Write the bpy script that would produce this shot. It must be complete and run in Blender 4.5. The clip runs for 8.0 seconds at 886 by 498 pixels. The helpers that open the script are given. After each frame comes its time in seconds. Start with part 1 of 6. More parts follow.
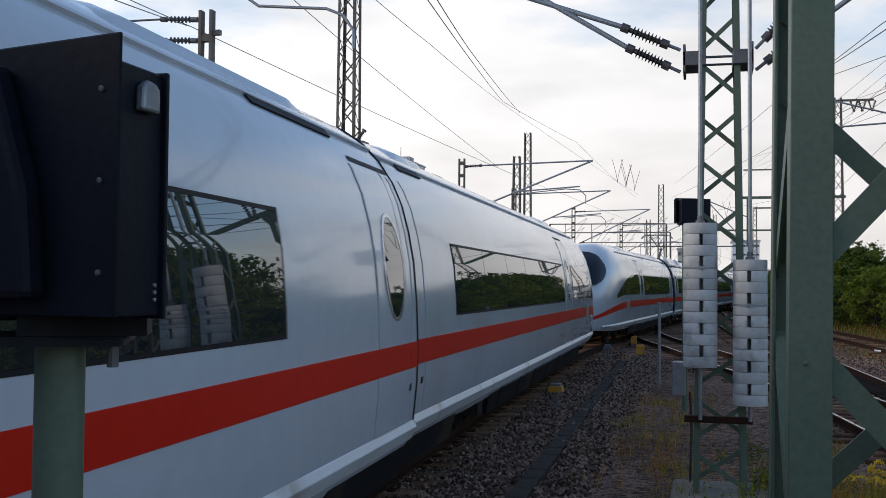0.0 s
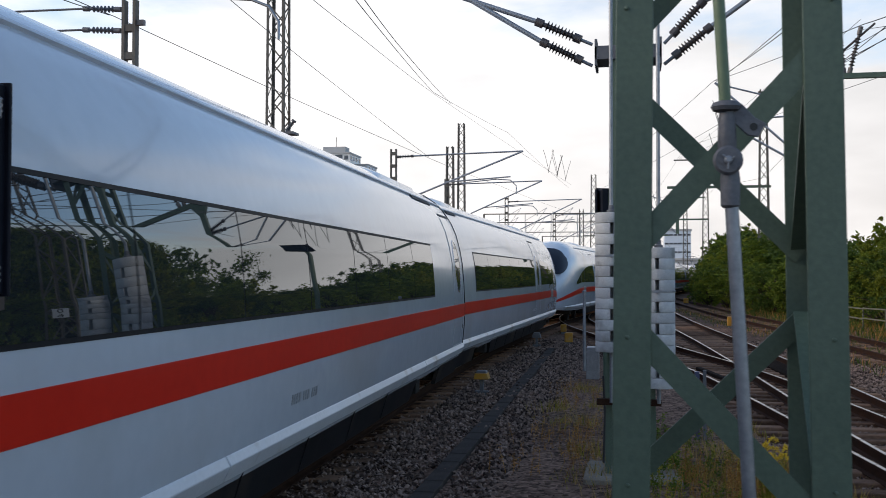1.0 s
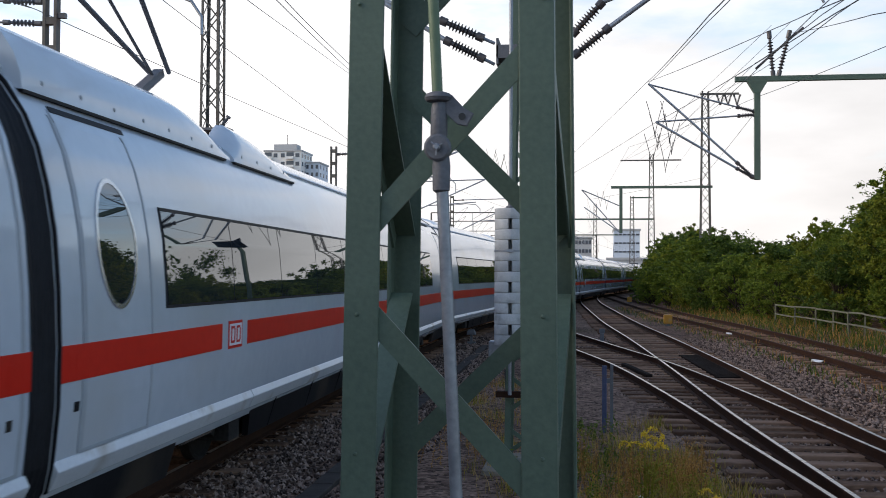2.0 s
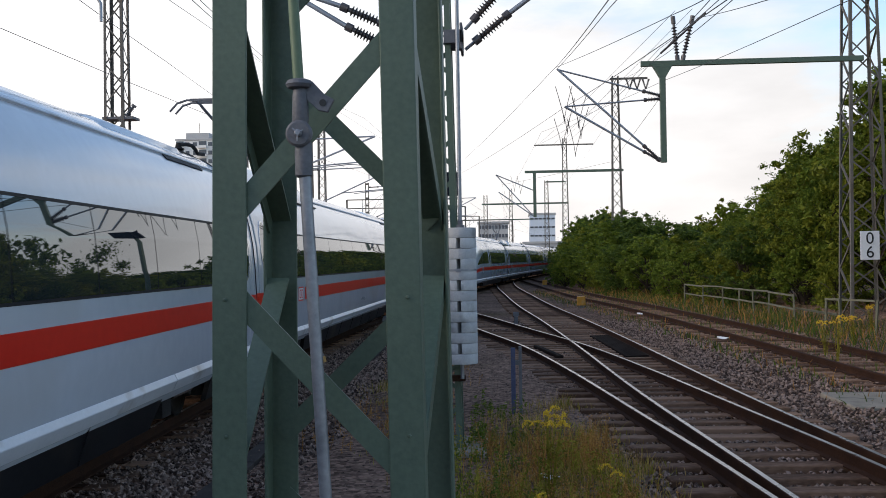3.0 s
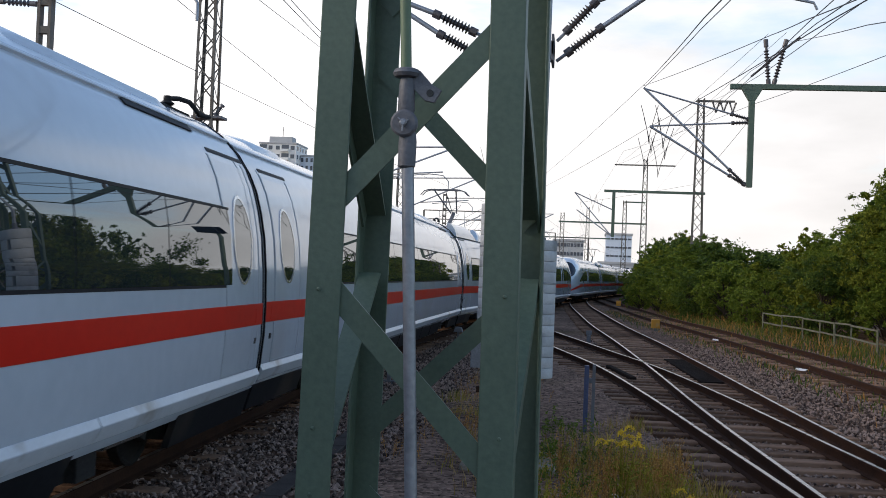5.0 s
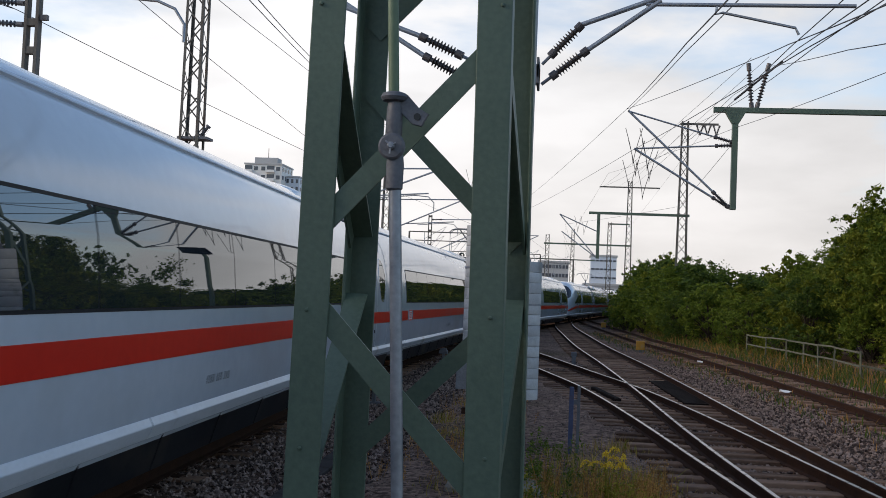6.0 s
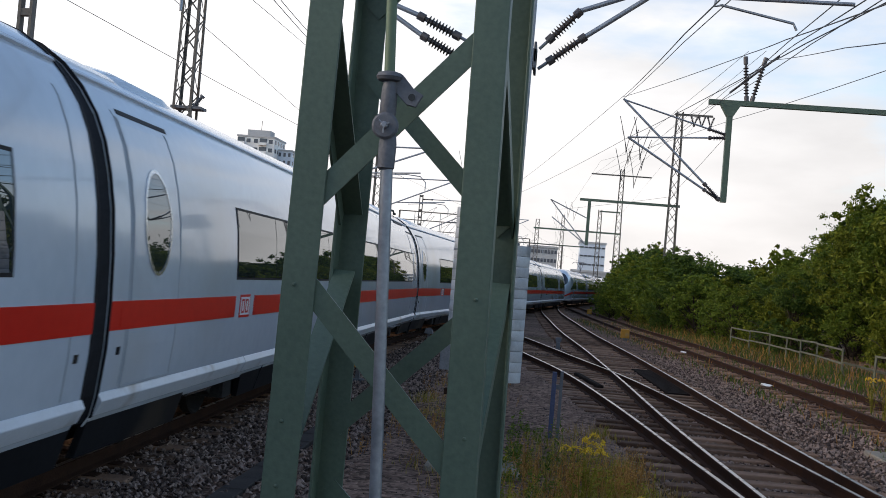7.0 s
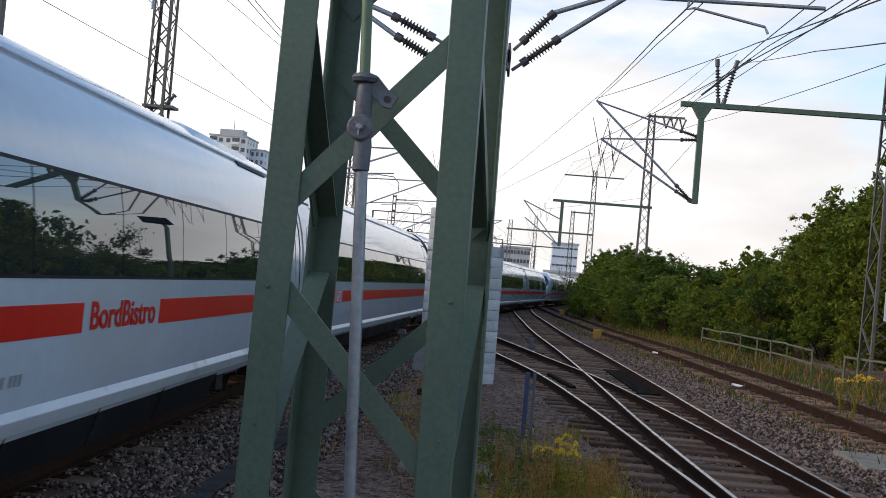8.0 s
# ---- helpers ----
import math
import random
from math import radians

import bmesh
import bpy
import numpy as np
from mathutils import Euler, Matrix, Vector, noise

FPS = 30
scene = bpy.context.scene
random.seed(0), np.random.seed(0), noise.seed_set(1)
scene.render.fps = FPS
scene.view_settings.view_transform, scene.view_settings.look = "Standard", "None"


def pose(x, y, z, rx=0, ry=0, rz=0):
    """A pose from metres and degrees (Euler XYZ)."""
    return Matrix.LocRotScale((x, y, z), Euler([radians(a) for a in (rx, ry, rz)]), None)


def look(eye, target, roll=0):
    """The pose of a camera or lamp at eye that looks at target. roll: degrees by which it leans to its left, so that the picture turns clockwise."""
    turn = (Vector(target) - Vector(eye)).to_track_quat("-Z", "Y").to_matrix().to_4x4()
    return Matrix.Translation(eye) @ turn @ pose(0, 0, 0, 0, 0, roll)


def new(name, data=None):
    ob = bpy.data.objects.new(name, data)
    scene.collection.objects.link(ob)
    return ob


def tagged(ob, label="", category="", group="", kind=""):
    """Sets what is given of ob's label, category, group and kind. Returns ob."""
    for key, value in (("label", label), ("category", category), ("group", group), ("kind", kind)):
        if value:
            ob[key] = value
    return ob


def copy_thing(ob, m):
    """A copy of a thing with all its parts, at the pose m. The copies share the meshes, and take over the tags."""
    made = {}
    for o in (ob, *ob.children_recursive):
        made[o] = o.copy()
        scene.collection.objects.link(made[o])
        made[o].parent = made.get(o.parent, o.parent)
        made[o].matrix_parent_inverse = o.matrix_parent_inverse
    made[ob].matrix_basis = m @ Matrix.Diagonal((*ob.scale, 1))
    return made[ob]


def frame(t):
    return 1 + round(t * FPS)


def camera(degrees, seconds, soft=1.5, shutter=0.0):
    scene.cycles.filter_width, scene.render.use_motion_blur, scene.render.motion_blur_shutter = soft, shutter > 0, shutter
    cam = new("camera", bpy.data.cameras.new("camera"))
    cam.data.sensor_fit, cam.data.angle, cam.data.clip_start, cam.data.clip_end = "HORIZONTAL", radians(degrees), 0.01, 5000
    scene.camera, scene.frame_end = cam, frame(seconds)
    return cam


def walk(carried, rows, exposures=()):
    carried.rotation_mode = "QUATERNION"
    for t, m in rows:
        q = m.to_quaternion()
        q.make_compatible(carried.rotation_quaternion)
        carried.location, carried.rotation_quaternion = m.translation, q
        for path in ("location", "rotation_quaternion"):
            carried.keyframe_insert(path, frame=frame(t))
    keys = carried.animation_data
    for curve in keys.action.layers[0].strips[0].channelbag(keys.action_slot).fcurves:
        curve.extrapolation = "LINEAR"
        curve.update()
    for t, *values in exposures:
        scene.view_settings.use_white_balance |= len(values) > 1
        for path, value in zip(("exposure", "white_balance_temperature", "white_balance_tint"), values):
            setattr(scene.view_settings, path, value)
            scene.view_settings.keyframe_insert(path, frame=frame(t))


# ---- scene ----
cam = camera(46.0, 8.0, soft=0.85, shutter=0.15)
PATH = [
    (0, (0.032, 0.302, 2.174), (-0.452, 2.241, 2.243), 0.5),
    (0.5, (0.102, 0.26, 2.166), (-0.352, 2.205, 2.254), -0.7),
    (1, (0.287, 0.108, 2.159), (-0.079, 2.074, 2.21), 0.1),
    (1.5, (0.634, 0.025, 2.13), (0.332, 2.0, 2.207), 2.0),
    (2, (0.893, 0.048, 2.111), (0.616, 2.028, 2.16), 0.3),
    (3.5, (1.05, -0.023, 2.093), (0.966, 1.975, 2.114), -0.8),
    (4, (1.029, -0.024, 2.082), (0.908, 1.973, 2.102), -0.6),
    (4.5, (0.998, 0.026, 2.068), (0.78, 2.014, 2.085), -0.1),
    (5, (0.969, 0.064, 2.057), (0.707, 2.046, 2.103), 2.3),
    (6.5, (0.972, 0.012, 2.056), (0.759, 1.999, 2.146), 2.8),
    (7, (0.975, 0.005, 2.057), (0.762, 1.993, 2.109), 4.8),
    (7.5, (0.972, -0.024, 2.061), (0.772, 1.965, 2.119), 4.1),
    (8, (0.969, 0.01, 2.062), (0.807, 2.003, 2.119), 4.9),
]
walk(cam, [(t, look(eye, target, roll)) for t, eye, target, roll in PATH], exposures=[(0, -0.10), (0.5, -0.06), (1, 0.05), (1.5, 0.15), (2, 0.18), (3.5, 0.18), (4.5, 0.2), (5, 0.18), (6.5, -0.17), (7, 0.1), (8, 0.15)])

# ---- world and light ----
world = bpy.data.worlds.new("evening_sky")
scene.world = world
world.use_nodes = True
wn, wl = world.node_tree.nodes, world.node_tree.links
wn.clear()
w_out, w_bg = wn.new("ShaderNodeOutputWorld"), wn.new("ShaderNodeBackground")
w_sky = wn.new("ShaderNodeTexSky")
w_sky.sky_type, w_sky.sun_disc = "NISHITA", False
w_sky.sun_elevation, w_sky.sun_rotation = radians(23), radians(-105)
w_co, w_map, w_noise = wn.new("ShaderNodeTexCoord"), wn.new("ShaderNodeMapping"), wn.new("ShaderNodeTexNoise")
w_map.inputs["Scale"].default_value = (1.6, 1.6, 5.0)
w_map.inputs["Location"].default_value = (0.35, 0.0, 0.25)
w_noise.inputs["Scale"].default_value, w_noise.inputs["Detail"].default_value, w_noise.inputs["Roughness"].default_value = 1.5, 7, 0.55
w_ramp = wn.new("ShaderNodeValToRGB")
w_ramp.color_ramp.elements[0].position, w_ramp.color_ramp.elements[1].position = 0.20, 0.38
w_gain, w_mix, w_cloud = wn.new("ShaderNodeMix"), wn.new("ShaderNodeMix"), wn.new("ShaderNodeMix")
w_gain.data_type = w_mix.data_type = w_cloud.data_type = "RGBA"
w_gain.blend_type = "MULTIPLY"
w_gain.inputs[0].default_value = 1.0
w_gain.inputs[7].default_value = (0.222, 0.220, 0.224, 1)
w_sep, w_low = wn.new("ShaderNodeSeparateXYZ"), wn.new("ShaderNodeMapRange")
w_low.inputs[1].default_value, w_low.inputs[2].default_value = 0.0, 0.45
w_cloud.inputs[6].default_value = (1.0, 0.955, 0.93, 1)
w_cloud.inputs[7].default_value = (0.95, 0.98, 1.03, 1)
wl.new(w_co.outputs["Generated"], w_map.inputs[0])
wl.new(w_map.outputs[0], w_noise.inputs[0])
# cloud bank ahead and low, open blue sky overhead and behind
w_bank = wn.new("ShaderNodeMath")
w_bank.operation = "MULTIPLY_ADD"
w_bank.inputs[1].default_value = 0.15
w_high = wn.new("ShaderNodeMath")
w_high.operation = "MULTIPLY_ADD"
w_high.inputs[1].default_value = -1.35
w_right = wn.new("ShaderNodeMath")
w_right.operation = "MULTIPLY_ADD"
w_right.inputs[1].default_value = -0.12
wl.new(w_noise.outputs[0], w_bank.inputs[2])
wl.new(w_bank.outputs[0], w_high.inputs[2])
wl.new(w_high.outputs[0], w_right.inputs[2])
wl.new(w_right.outputs[0], w_ramp.inputs[0])
wl.new(w_co.outputs["Generated"], w_sep.inputs[0])
wl.new(w_sep.outputs[2], w_low.inputs[0])
wl.new(w_sep.outputs[1], w_bank.inputs[0])
wl.new(w_sep.outputs[2], w_high.inputs[0])
wl.new(w_sep.outputs[0], w_right.inputs[0])
wl.new(w_low.outputs[0], w_cloud.inputs[0])
wl.new(w_sky.outputs[0], w_gain.inputs[6])
wl.new(w_ramp.outputs[0], w_mix.inputs[0])
wl.new(w_gain.outputs[2], w_mix.inputs[6])
w_fine, w_tone, w_soft = wn.new("ShaderNodeTexNoise"), wn.new("ShaderNodeMapRange"), wn.new("ShaderNodeMix")
w_fine.inputs["Scale"].default_value, w_fine.inputs["Detail"].default_value = 3.2, 6
w_tone.inputs[1].default_value, w_tone.inputs[2].default_value = 0.35, 0.62
w_tone.inputs[3].default_value, w_tone.inputs[4].default_value = 0.88, 1.06
w_soft.data_type, w_soft.blend_type = "RGBA", "MULTIPLY"
w_soft.inputs[0].default_value = 1.0
wl.new(w_map.outputs[0], w_fine.inputs[0])
wl.new(w_fine.outputs[0], w_tone.inputs[0])
wl.new(w_cloud.outputs[2], w_soft.inputs[6])
wl.new(w_tone.outputs[0], w_soft.inputs[7])
# the cloud is brighter on the sun's side
w_side, w_glow = wn.new("ShaderNodeMapRange"), wn.new("ShaderNodeMix")
w_side.inputs[1].default_value, w_side.inputs[2].default_value = -0.45, 0.35
w_side.inputs[3].default_value, w_side.inputs[4].default_value = 1.16, 0.88
w_glow.data_type, w_glow.blend_type = "RGBA", "MULTIPLY"
w_glow.inputs[0].default_value = 1.0
wl.new(w_sep.outputs[0], w_side.inputs[0])
wl.new(w_soft.outputs[2], w_glow.inputs[6])
wl.new(w_side.outputs[0], w_glow.inputs[7])
wl.new(w_glow.outputs[2], w_mix.inputs[7])
wl.new(w_mix.outputs[2], w_bg.inputs[0])
w_bg.inputs[1].default_value = 1.0
wl.new(w_bg.outputs[0], w_out.inputs[0])

sun = new("sun", bpy.data.lights.new("sun", "SUN"))
sun.data.energy, sun.data.angle, sun.data.color = 1.1, radians(12), (1.0, 0.87, 0.70)
sun.matrix_world = look((0, 0, 60), (0 + 30, 60 - 52, 60 - 13.2))


# ---- materials ----
def material(name, dark, light, rough=0.6, metal=0.0, scale=3.0, fine=40.0, bump=0.15, spread=0.5, stain=None, stain_at=0.62, ior=1.5, coat=0.0, per_object=0.0, per_island=0.0):
    """A two-scale noise between two colours, with fine relief, uneven gloss and an optional stain."""
    m = bpy.data.materials.new(name)
    m.use_nodes = True
    n, l = m.node_tree.nodes, m.node_tree.links
    b = n["Principled BSDF"]
    co = n.new("ShaderNodeTexCoord")
    big, small = n.new("ShaderNodeTexNoise"), n.new("ShaderNodeTexNoise")
    big.inputs["Scale"].default_value, big.inputs["Detail"].default_value = scale, 5
    small.inputs["Scale"].default_value, small.inputs["Detail"].default_value = fine, 4
    l.new(co.outputs["Object"], big.inputs[0])
    l.new(co.outputs["Object"], small.inputs[0])
    add = n.new("ShaderNodeMath")
    add.operation = "MULTIPLY_ADD"
    add.inputs[1].default_value, add.inputs[2].default_value = 0.45, 0.0
    l.new(small.outputs[0], add.inputs[0])
    mix_v = n.new("ShaderNodeMath")
    mix_v.operation = "MULTIPLY_ADD"
    mix_v.inputs[1].default_value = 0.55
    l.new(big.outputs[0], mix_v.inputs[0])
    l.new(add.outputs[0], mix_v.inputs[2])
    ramp = n.new("ShaderNodeMapRange")
    ramp.inputs[1].default_value, ramp.inputs[2].default_value = 0.5 - 0.25 * spread - 0.05, 0.5 + 0.25 * spread + 0.05
    value = mix_v.outputs[0]
    if per_object or per_island:
        shift = n.new("ShaderNodeMath")
        shift.operation = "MULTIPLY_ADD"
        if per_object:
            info = n.new("ShaderNodeObjectInfo")
            l.new(info.outputs["Random"], shift.inputs[0])
        else:
            info = n.new("ShaderNodeNewGeometry")
            l.new(info.outputs["Random Per Island"], shift.inputs[0])
        shift.inputs[1].default_value = per_object or per_island
        off = n.new("ShaderNodeMath")
        off.operation = "ADD"
        off.inputs[1].default_value = -0.5 * (per_object or per_island)
        l.new(value, off.inputs[0])
        l.new(off.outputs[0], shift.inputs[2])
        value = shift.outputs[0]
    l.new(value, ramp.inputs[0])
    col = n.new("ShaderNodeMix")
    col.data_type = "RGBA"
    col.inputs[6].default_value, col.inputs[7].default_value = (*dark, 1), (*light, 1)
    l.new(ramp.outputs[0], col.inputs[0])
    out = col.outputs[2]
    if stain:
        blot = n.new("ShaderNodeTexNoise")
        blot.inputs["Scale"].default_value, blot.inputs["Detail"].default_value = scale * 0.6, 8
        l.new(co.outputs["Object"], blot.inputs[0])
        cut = n.new("ShaderNodeMapRange")
        cut.inputs[1].default_value, cut.inputs[2].default_value = stain_at - 0.06, stain_at + 0.08
        l.new(blot.outputs[0], cut.inputs[0])
        over = n.new("ShaderNodeMix")
        over.data_type = "RGBA"
        over.inputs[7].default_value = (*stain, 1)
        l.new(cut.outputs[0], over.inputs[0])
        l.new(out, over.inputs[6])
        out = over.outputs[2]
    l.new(out, b.inputs["Base Color"])
    gloss = n.new("ShaderNodeMapRange")
    gloss.inputs[3].default_value, gloss.inputs[4].default_value = max(0.01, rough * 0.8), min(1, rough * 1.2)
    l.new(big.outputs[0], gloss.inputs[0])
    l.new(gloss.outputs[0], b.inputs["Roughness"])
    b.inputs["Metallic"].default_value, b.inputs["IOR"].default_value = metal, ior
    b.inputs["Coat Weight"].default_value = coat
    b.inputs["Coat Roughness"].default_value = 0.06
    if bump:
        bp = n.new("ShaderNodeBump")
        bp.inputs["Strength"].default_value, bp.inputs["Distance"].default_value = bump, 0.01
        l.new(small.outputs[0], bp.inputs["Height"])
        l.new(bp.outputs[0], b.inputs["Normal"])
    return m


PAINT = material("train_paint", (0.50, 0.54, 0.595), (0.60, 0.64, 0.69), 0.22, scale=0.5, fine=6, bump=0.0, coat=0.6, spread=0.8, stain=(0.52, 0.53, 0.54), stain_at=0.66)
RED = material("stripe_red", (0.60, 0.016, 0.007), (0.70, 0.025, 0.011), 0.35, scale=0.6, fine=8, bump=0.0, coat=0.05, ior=1.3)
SILL = material("sill_paint", (0.56, 0.58, 0.61), (0.68, 0.70, 0.73), 0.35, scale=2, fine=30, bump=0.05, stain=(0.3, 0.25, 0.2), stain_at=0.66)
SKIRT = material("skirt_grey", (0.006, 0.0065, 0.008), (0.015, 0.016, 0.019), 0.55, scale=1.2, fine=20, bump=0.08, stain=(0.045, 0.036, 0.028), ior=1.25)
UNDER = material("underframe_black", (0.012, 0.012, 0.013), (0.04, 0.037, 0.034), 0.7, scale=3, fine=30, bump=0.3, ior=1.2)
GLASS = material("tinted_glass", (0.017, 0.022, 0.026), (0.023, 0.029, 0.034), 0.015, scale=0.6, fine=2, bump=0.0, ior=2.35)
GLASS.node_tree.nodes["Principled BSDF"].inputs["Specular Tint"].default_value = (0.84, 0.93, 1.0, 1)
RUBBER = material("black_rubber", (0.010, 0.010, 0.012), (0.022, 0.022, 0.025), 0.6, scale=4, fine=30, bump=0.2, ior=1.25)
SCREEN = material("windscreen_glass", (0.006, 0.009, 0.016), (0.010, 0.014, 0.024), 0.12, scale=0.6, fine=2, bump=0.0, ior=1.3)
SEED = material("brown_seed_heads", (0.25, 0.115, 0.034), (0.58, 0.30, 0.085), 0.85, scale=2, fine=9, bump=0.0, per_island=0.5, ior=1.12)
SEAM = material("seam_grey", (0.30, 0.32, 0.34), (0.38, 0.40, 0.42), 0.6, scale=4, bump=0.0)
CHROME = material("bright_trim", (0.55, 0.56, 0.57), (0.7, 0.7, 0.71), 0.25, metal=0.9, bump=0.0)
WHITE = material("white_film", (0.7, 0.7, 0.7), (0.8, 0.8, 0.8), 0.4, bump=0.0)
GREEN = material("mast_green", (0.064, 0.098, 0.066), (0.108, 0.148, 0.102), 0.5, scale=2.5, fine=60, bump=0.12, stain=(0.06, 0.07, 0.05), stain_at=0.68)
GALV = material("galvanised_steel", (0.20, 0.21, 0.23), (0.34, 0.35, 0.37), 0.45, metal=0.6, scale=8, fine=60, bump=0.1)
ALU = material("weathered_tube", (0.26, 0.27, 0.29), (0.38, 0.39, 0.41), 0.4, metal=0.5, scale=4, fine=50, bump=0.05)
CASTING = material("grey_casting", (0.10, 0.10, 0.11), (0.16, 0.16, 0.17), 0.6, metal=0.2, scale=10, fine=90, bump=0.25)
MASTGREY = material("lattice_steel", (0.085, 0.076, 0.064), (0.155, 0.138, 0.115), 0.7, scale=2, fine=30, bump=0.15, stain=(0.09, 0.06, 0.04))
INSUL = material("brown_insulator", (0.055, 0.046, 0.045), (0.095, 0.080, 0.078), 0.35, scale=10, bump=0.05)
WIRE = material("dark_wire", (0.03, 0.03, 0.03), (0.06, 0.055, 0.05), 0.6, bump=0.0)
WEIGHT = material("weight_concrete", (0.42, 0.42, 0.42), (0.58, 0.58, 0.57), 0.85, scale=6, fine=70, bump=0.4, stain=(0.28, 0.28, 0.27), stain_at=0.62, per_object=0.25, ior=1.2)
CONCRETE = material("old_concrete", (0.22, 0.185, 0.14), (0.34, 0.295, 0.235), 0.9, scale=4, fine=60, bump=0.5, stain=(0.14, 0.14, 0.11), ior=1.15)
SIGNALBOX = material("signal_black", (0.0055, 0.0065, 0.012), (0.010, 0.012, 0.020), 0.5, scale=4, fine=60, bump=0.08, ior=1.22)
BLUEPAINT = material("blue_post_paint", (0.035, 0.045, 0.10), (0.07, 0.085, 0.16), 0.6, scale=6, bump=0.1, stain=(0.12, 0.08, 0.05))
YELLOW = material("yellow_box_paint", (0.36, 0.165, 0.010), (0.46, 0.225, 0.015), 0.55, scale=6, bump=0.1, stain=(0.3, 0.2, 0.08))
RUST = material("rail_rust", (0.022, 0.011, 0.008), (0.058, 0.029, 0.018), 0.8, scale=4, fine=60, bump=0.3, ior=1.15)
RAILTOP = material("rail_polish", (0.20, 0.165, 0.145), (0.46, 0.41, 0.37), 0.28, metal=0.9, scale=3, fine=80, bump=0.03)
SLEEPER = material("sleeper_wood", (0.092, 0.052, 0.034), (0.28, 0.167, 0.110), 0.85, scale=3, fine=25, bump=0.6, per_object=0.35, ior=1.12)
STONE = material("ballast_stone", (0.058, 0.040, 0.033), (0.33, 0.232, 0.184), 0.85, scale=6, fine=60, bump=0.4, per_island=0.55, ior=1.12)
DARKPLATE = material("dark_cover", (0.014, 0.010, 0.008), (0.030, 0.021, 0.017), 0.9, scale=5, bump=0.4, ior=1.1)
DUCT = material("cable_duct_concrete", (0.046, 0.038, 0.034), (0.088, 0.074, 0.066), 0.9, scale=3, fine=50, bump=0.4, ior=1.12)
LEAF_A = material("leaf_green", (0.066, 0.104, 0.013), (0.185, 0.225, 0.028), 0.55, scale=0.35, fine=3, bump=0.0, per_island=0.35, ior=1.22)
LEAF_B = material("leaf_dark", (0.040, 0.070, 0.014), (0.110, 0.152, 0.024), 0.55, scale=0.35, fine=3, bump=0.0, per_island=0.35, ior=1.22)
LEAF_C = material("leaf_yellowish", (0.090, 0.110, 0.011), (0.215, 0.228, 0.026), 0.55, scale=0.35, fine=3, bump=0.0, per_island=0.35, ior=1.22)
BARK = material("bark", (0.03, 0.024, 0.018), (0.075, 0.06, 0.045), 0.9, scale=6, bump=0.6, ior=1.1)
GRASS = material("weed_green", (0.16, 0.145, 0.018), (0.40, 0.34, 0.05), 0.7, scale=0.8, fine=5, bump=0.0, per_island=0.4, ior=1.12)
STRAW = material("dry_grass", (0.28, 0.165, 0.052), (0.58, 0.38, 0.13), 0.8, scale=0.8, fine=5, bump=0.0, per_island=0.4, ior=1.12)
FLOWER = material("goldenrod_yellow", (0.62, 0.36, 0.01), (0.85, 0.56, 0.02), 0.7, scale=8, bump=0.0, per_island=0.3)
FENCEWOOD = material("fence_paint", (0.085, 0.085, 0.052), (0.155, 0.15, 0.10), 0.8, scale=6, bump=0.3, stain=(0.1, 0.08, 0.05))
FACADE = material("facade_cream", (0.84, 0.81, 0.75), (0.90, 0.87, 0.81), 0.85, scale=0.2, fine=2, bump=0.0)
FACADE_BLUE = material("facade_blue", (0.62, 0.67, 0.73), (0.72, 0.76, 0.81), 0.6, scale=0.2, fine=2, bump=0.0)
FACADE_GREY = material("facade_grey", (0.42, 0.41, 0.40), (0.52, 0.51, 0.49), 0.85, scale=0.2, fine=2, bump=0.0)
PANE = material("far_pane", (0.05, 0.06, 0.075), (0.09, 0.10, 0.12), 0.15, scale=0.3, bump=0.0)
BLACKINK = material("black_ink", (0.01, 0.01, 0.01), (0.015, 0.015, 0.015), 0.5, bump=0.0)
GREYINK = material("grey_ink", (0.20, 0.21, 0.22), (0.27, 0.28, 0.29), 0.5, bump=0.0)


def ground_material():
    m = material("ballast_ground", (0.085, 0.053, 0.039), (0.30, 0.189, 0.137), 0.9, scale=0.35, fine=9, bump=0.3, stain=(0.10, 0.070, 0.036), stain_at=0.6, ior=1.1)
    n, l = m.node_tree.nodes, m.node_tree.links
    b = n["Principled BSDF"]
    co, cell = n["Texture Coordinate"], n.new("ShaderNodeTexVoronoi")
    cell.inputs["Scale"].default_value = 17
    l.new(co.outputs["Object"], cell.inputs[0])
    old = b.inputs["Base Color"].links[0].from_socket
    tone = n.new("ShaderNodeMapRange")
    tone.inputs[3].default_value, tone.inputs[4].default_value = 0.35, 1.6
    sep = n.new("ShaderNodeSeparateColor")
    l.new(cell.outputs["Color"], sep.inputs[0])
    l.new(sep.outputs[0], tone.inputs[0])
    mul = n.new("ShaderNodeMix")
    mul.data_type, mul.blend_type = "RGBA", "MULTIPLY"
    mul.inputs[0].default_value = 1
    l.new(old, mul.inputs[6])
    l.new(tone.outputs[0], mul.inputs[7])
    l.new(mul.outputs[2], b.inputs["Base Color"])
    bp = n.new("ShaderNodeBump")
    bp.inputs["Strength"].default_value, bp.inputs["Distance"].default_value = 0.9, 0.04
    bp.invert = True
    l.new(cell.outputs["Distance"], bp.inputs["Height"])
    l.new(bp.outputs[0], b.inputs["Normal"])
    return m


GROUND = ground_material()


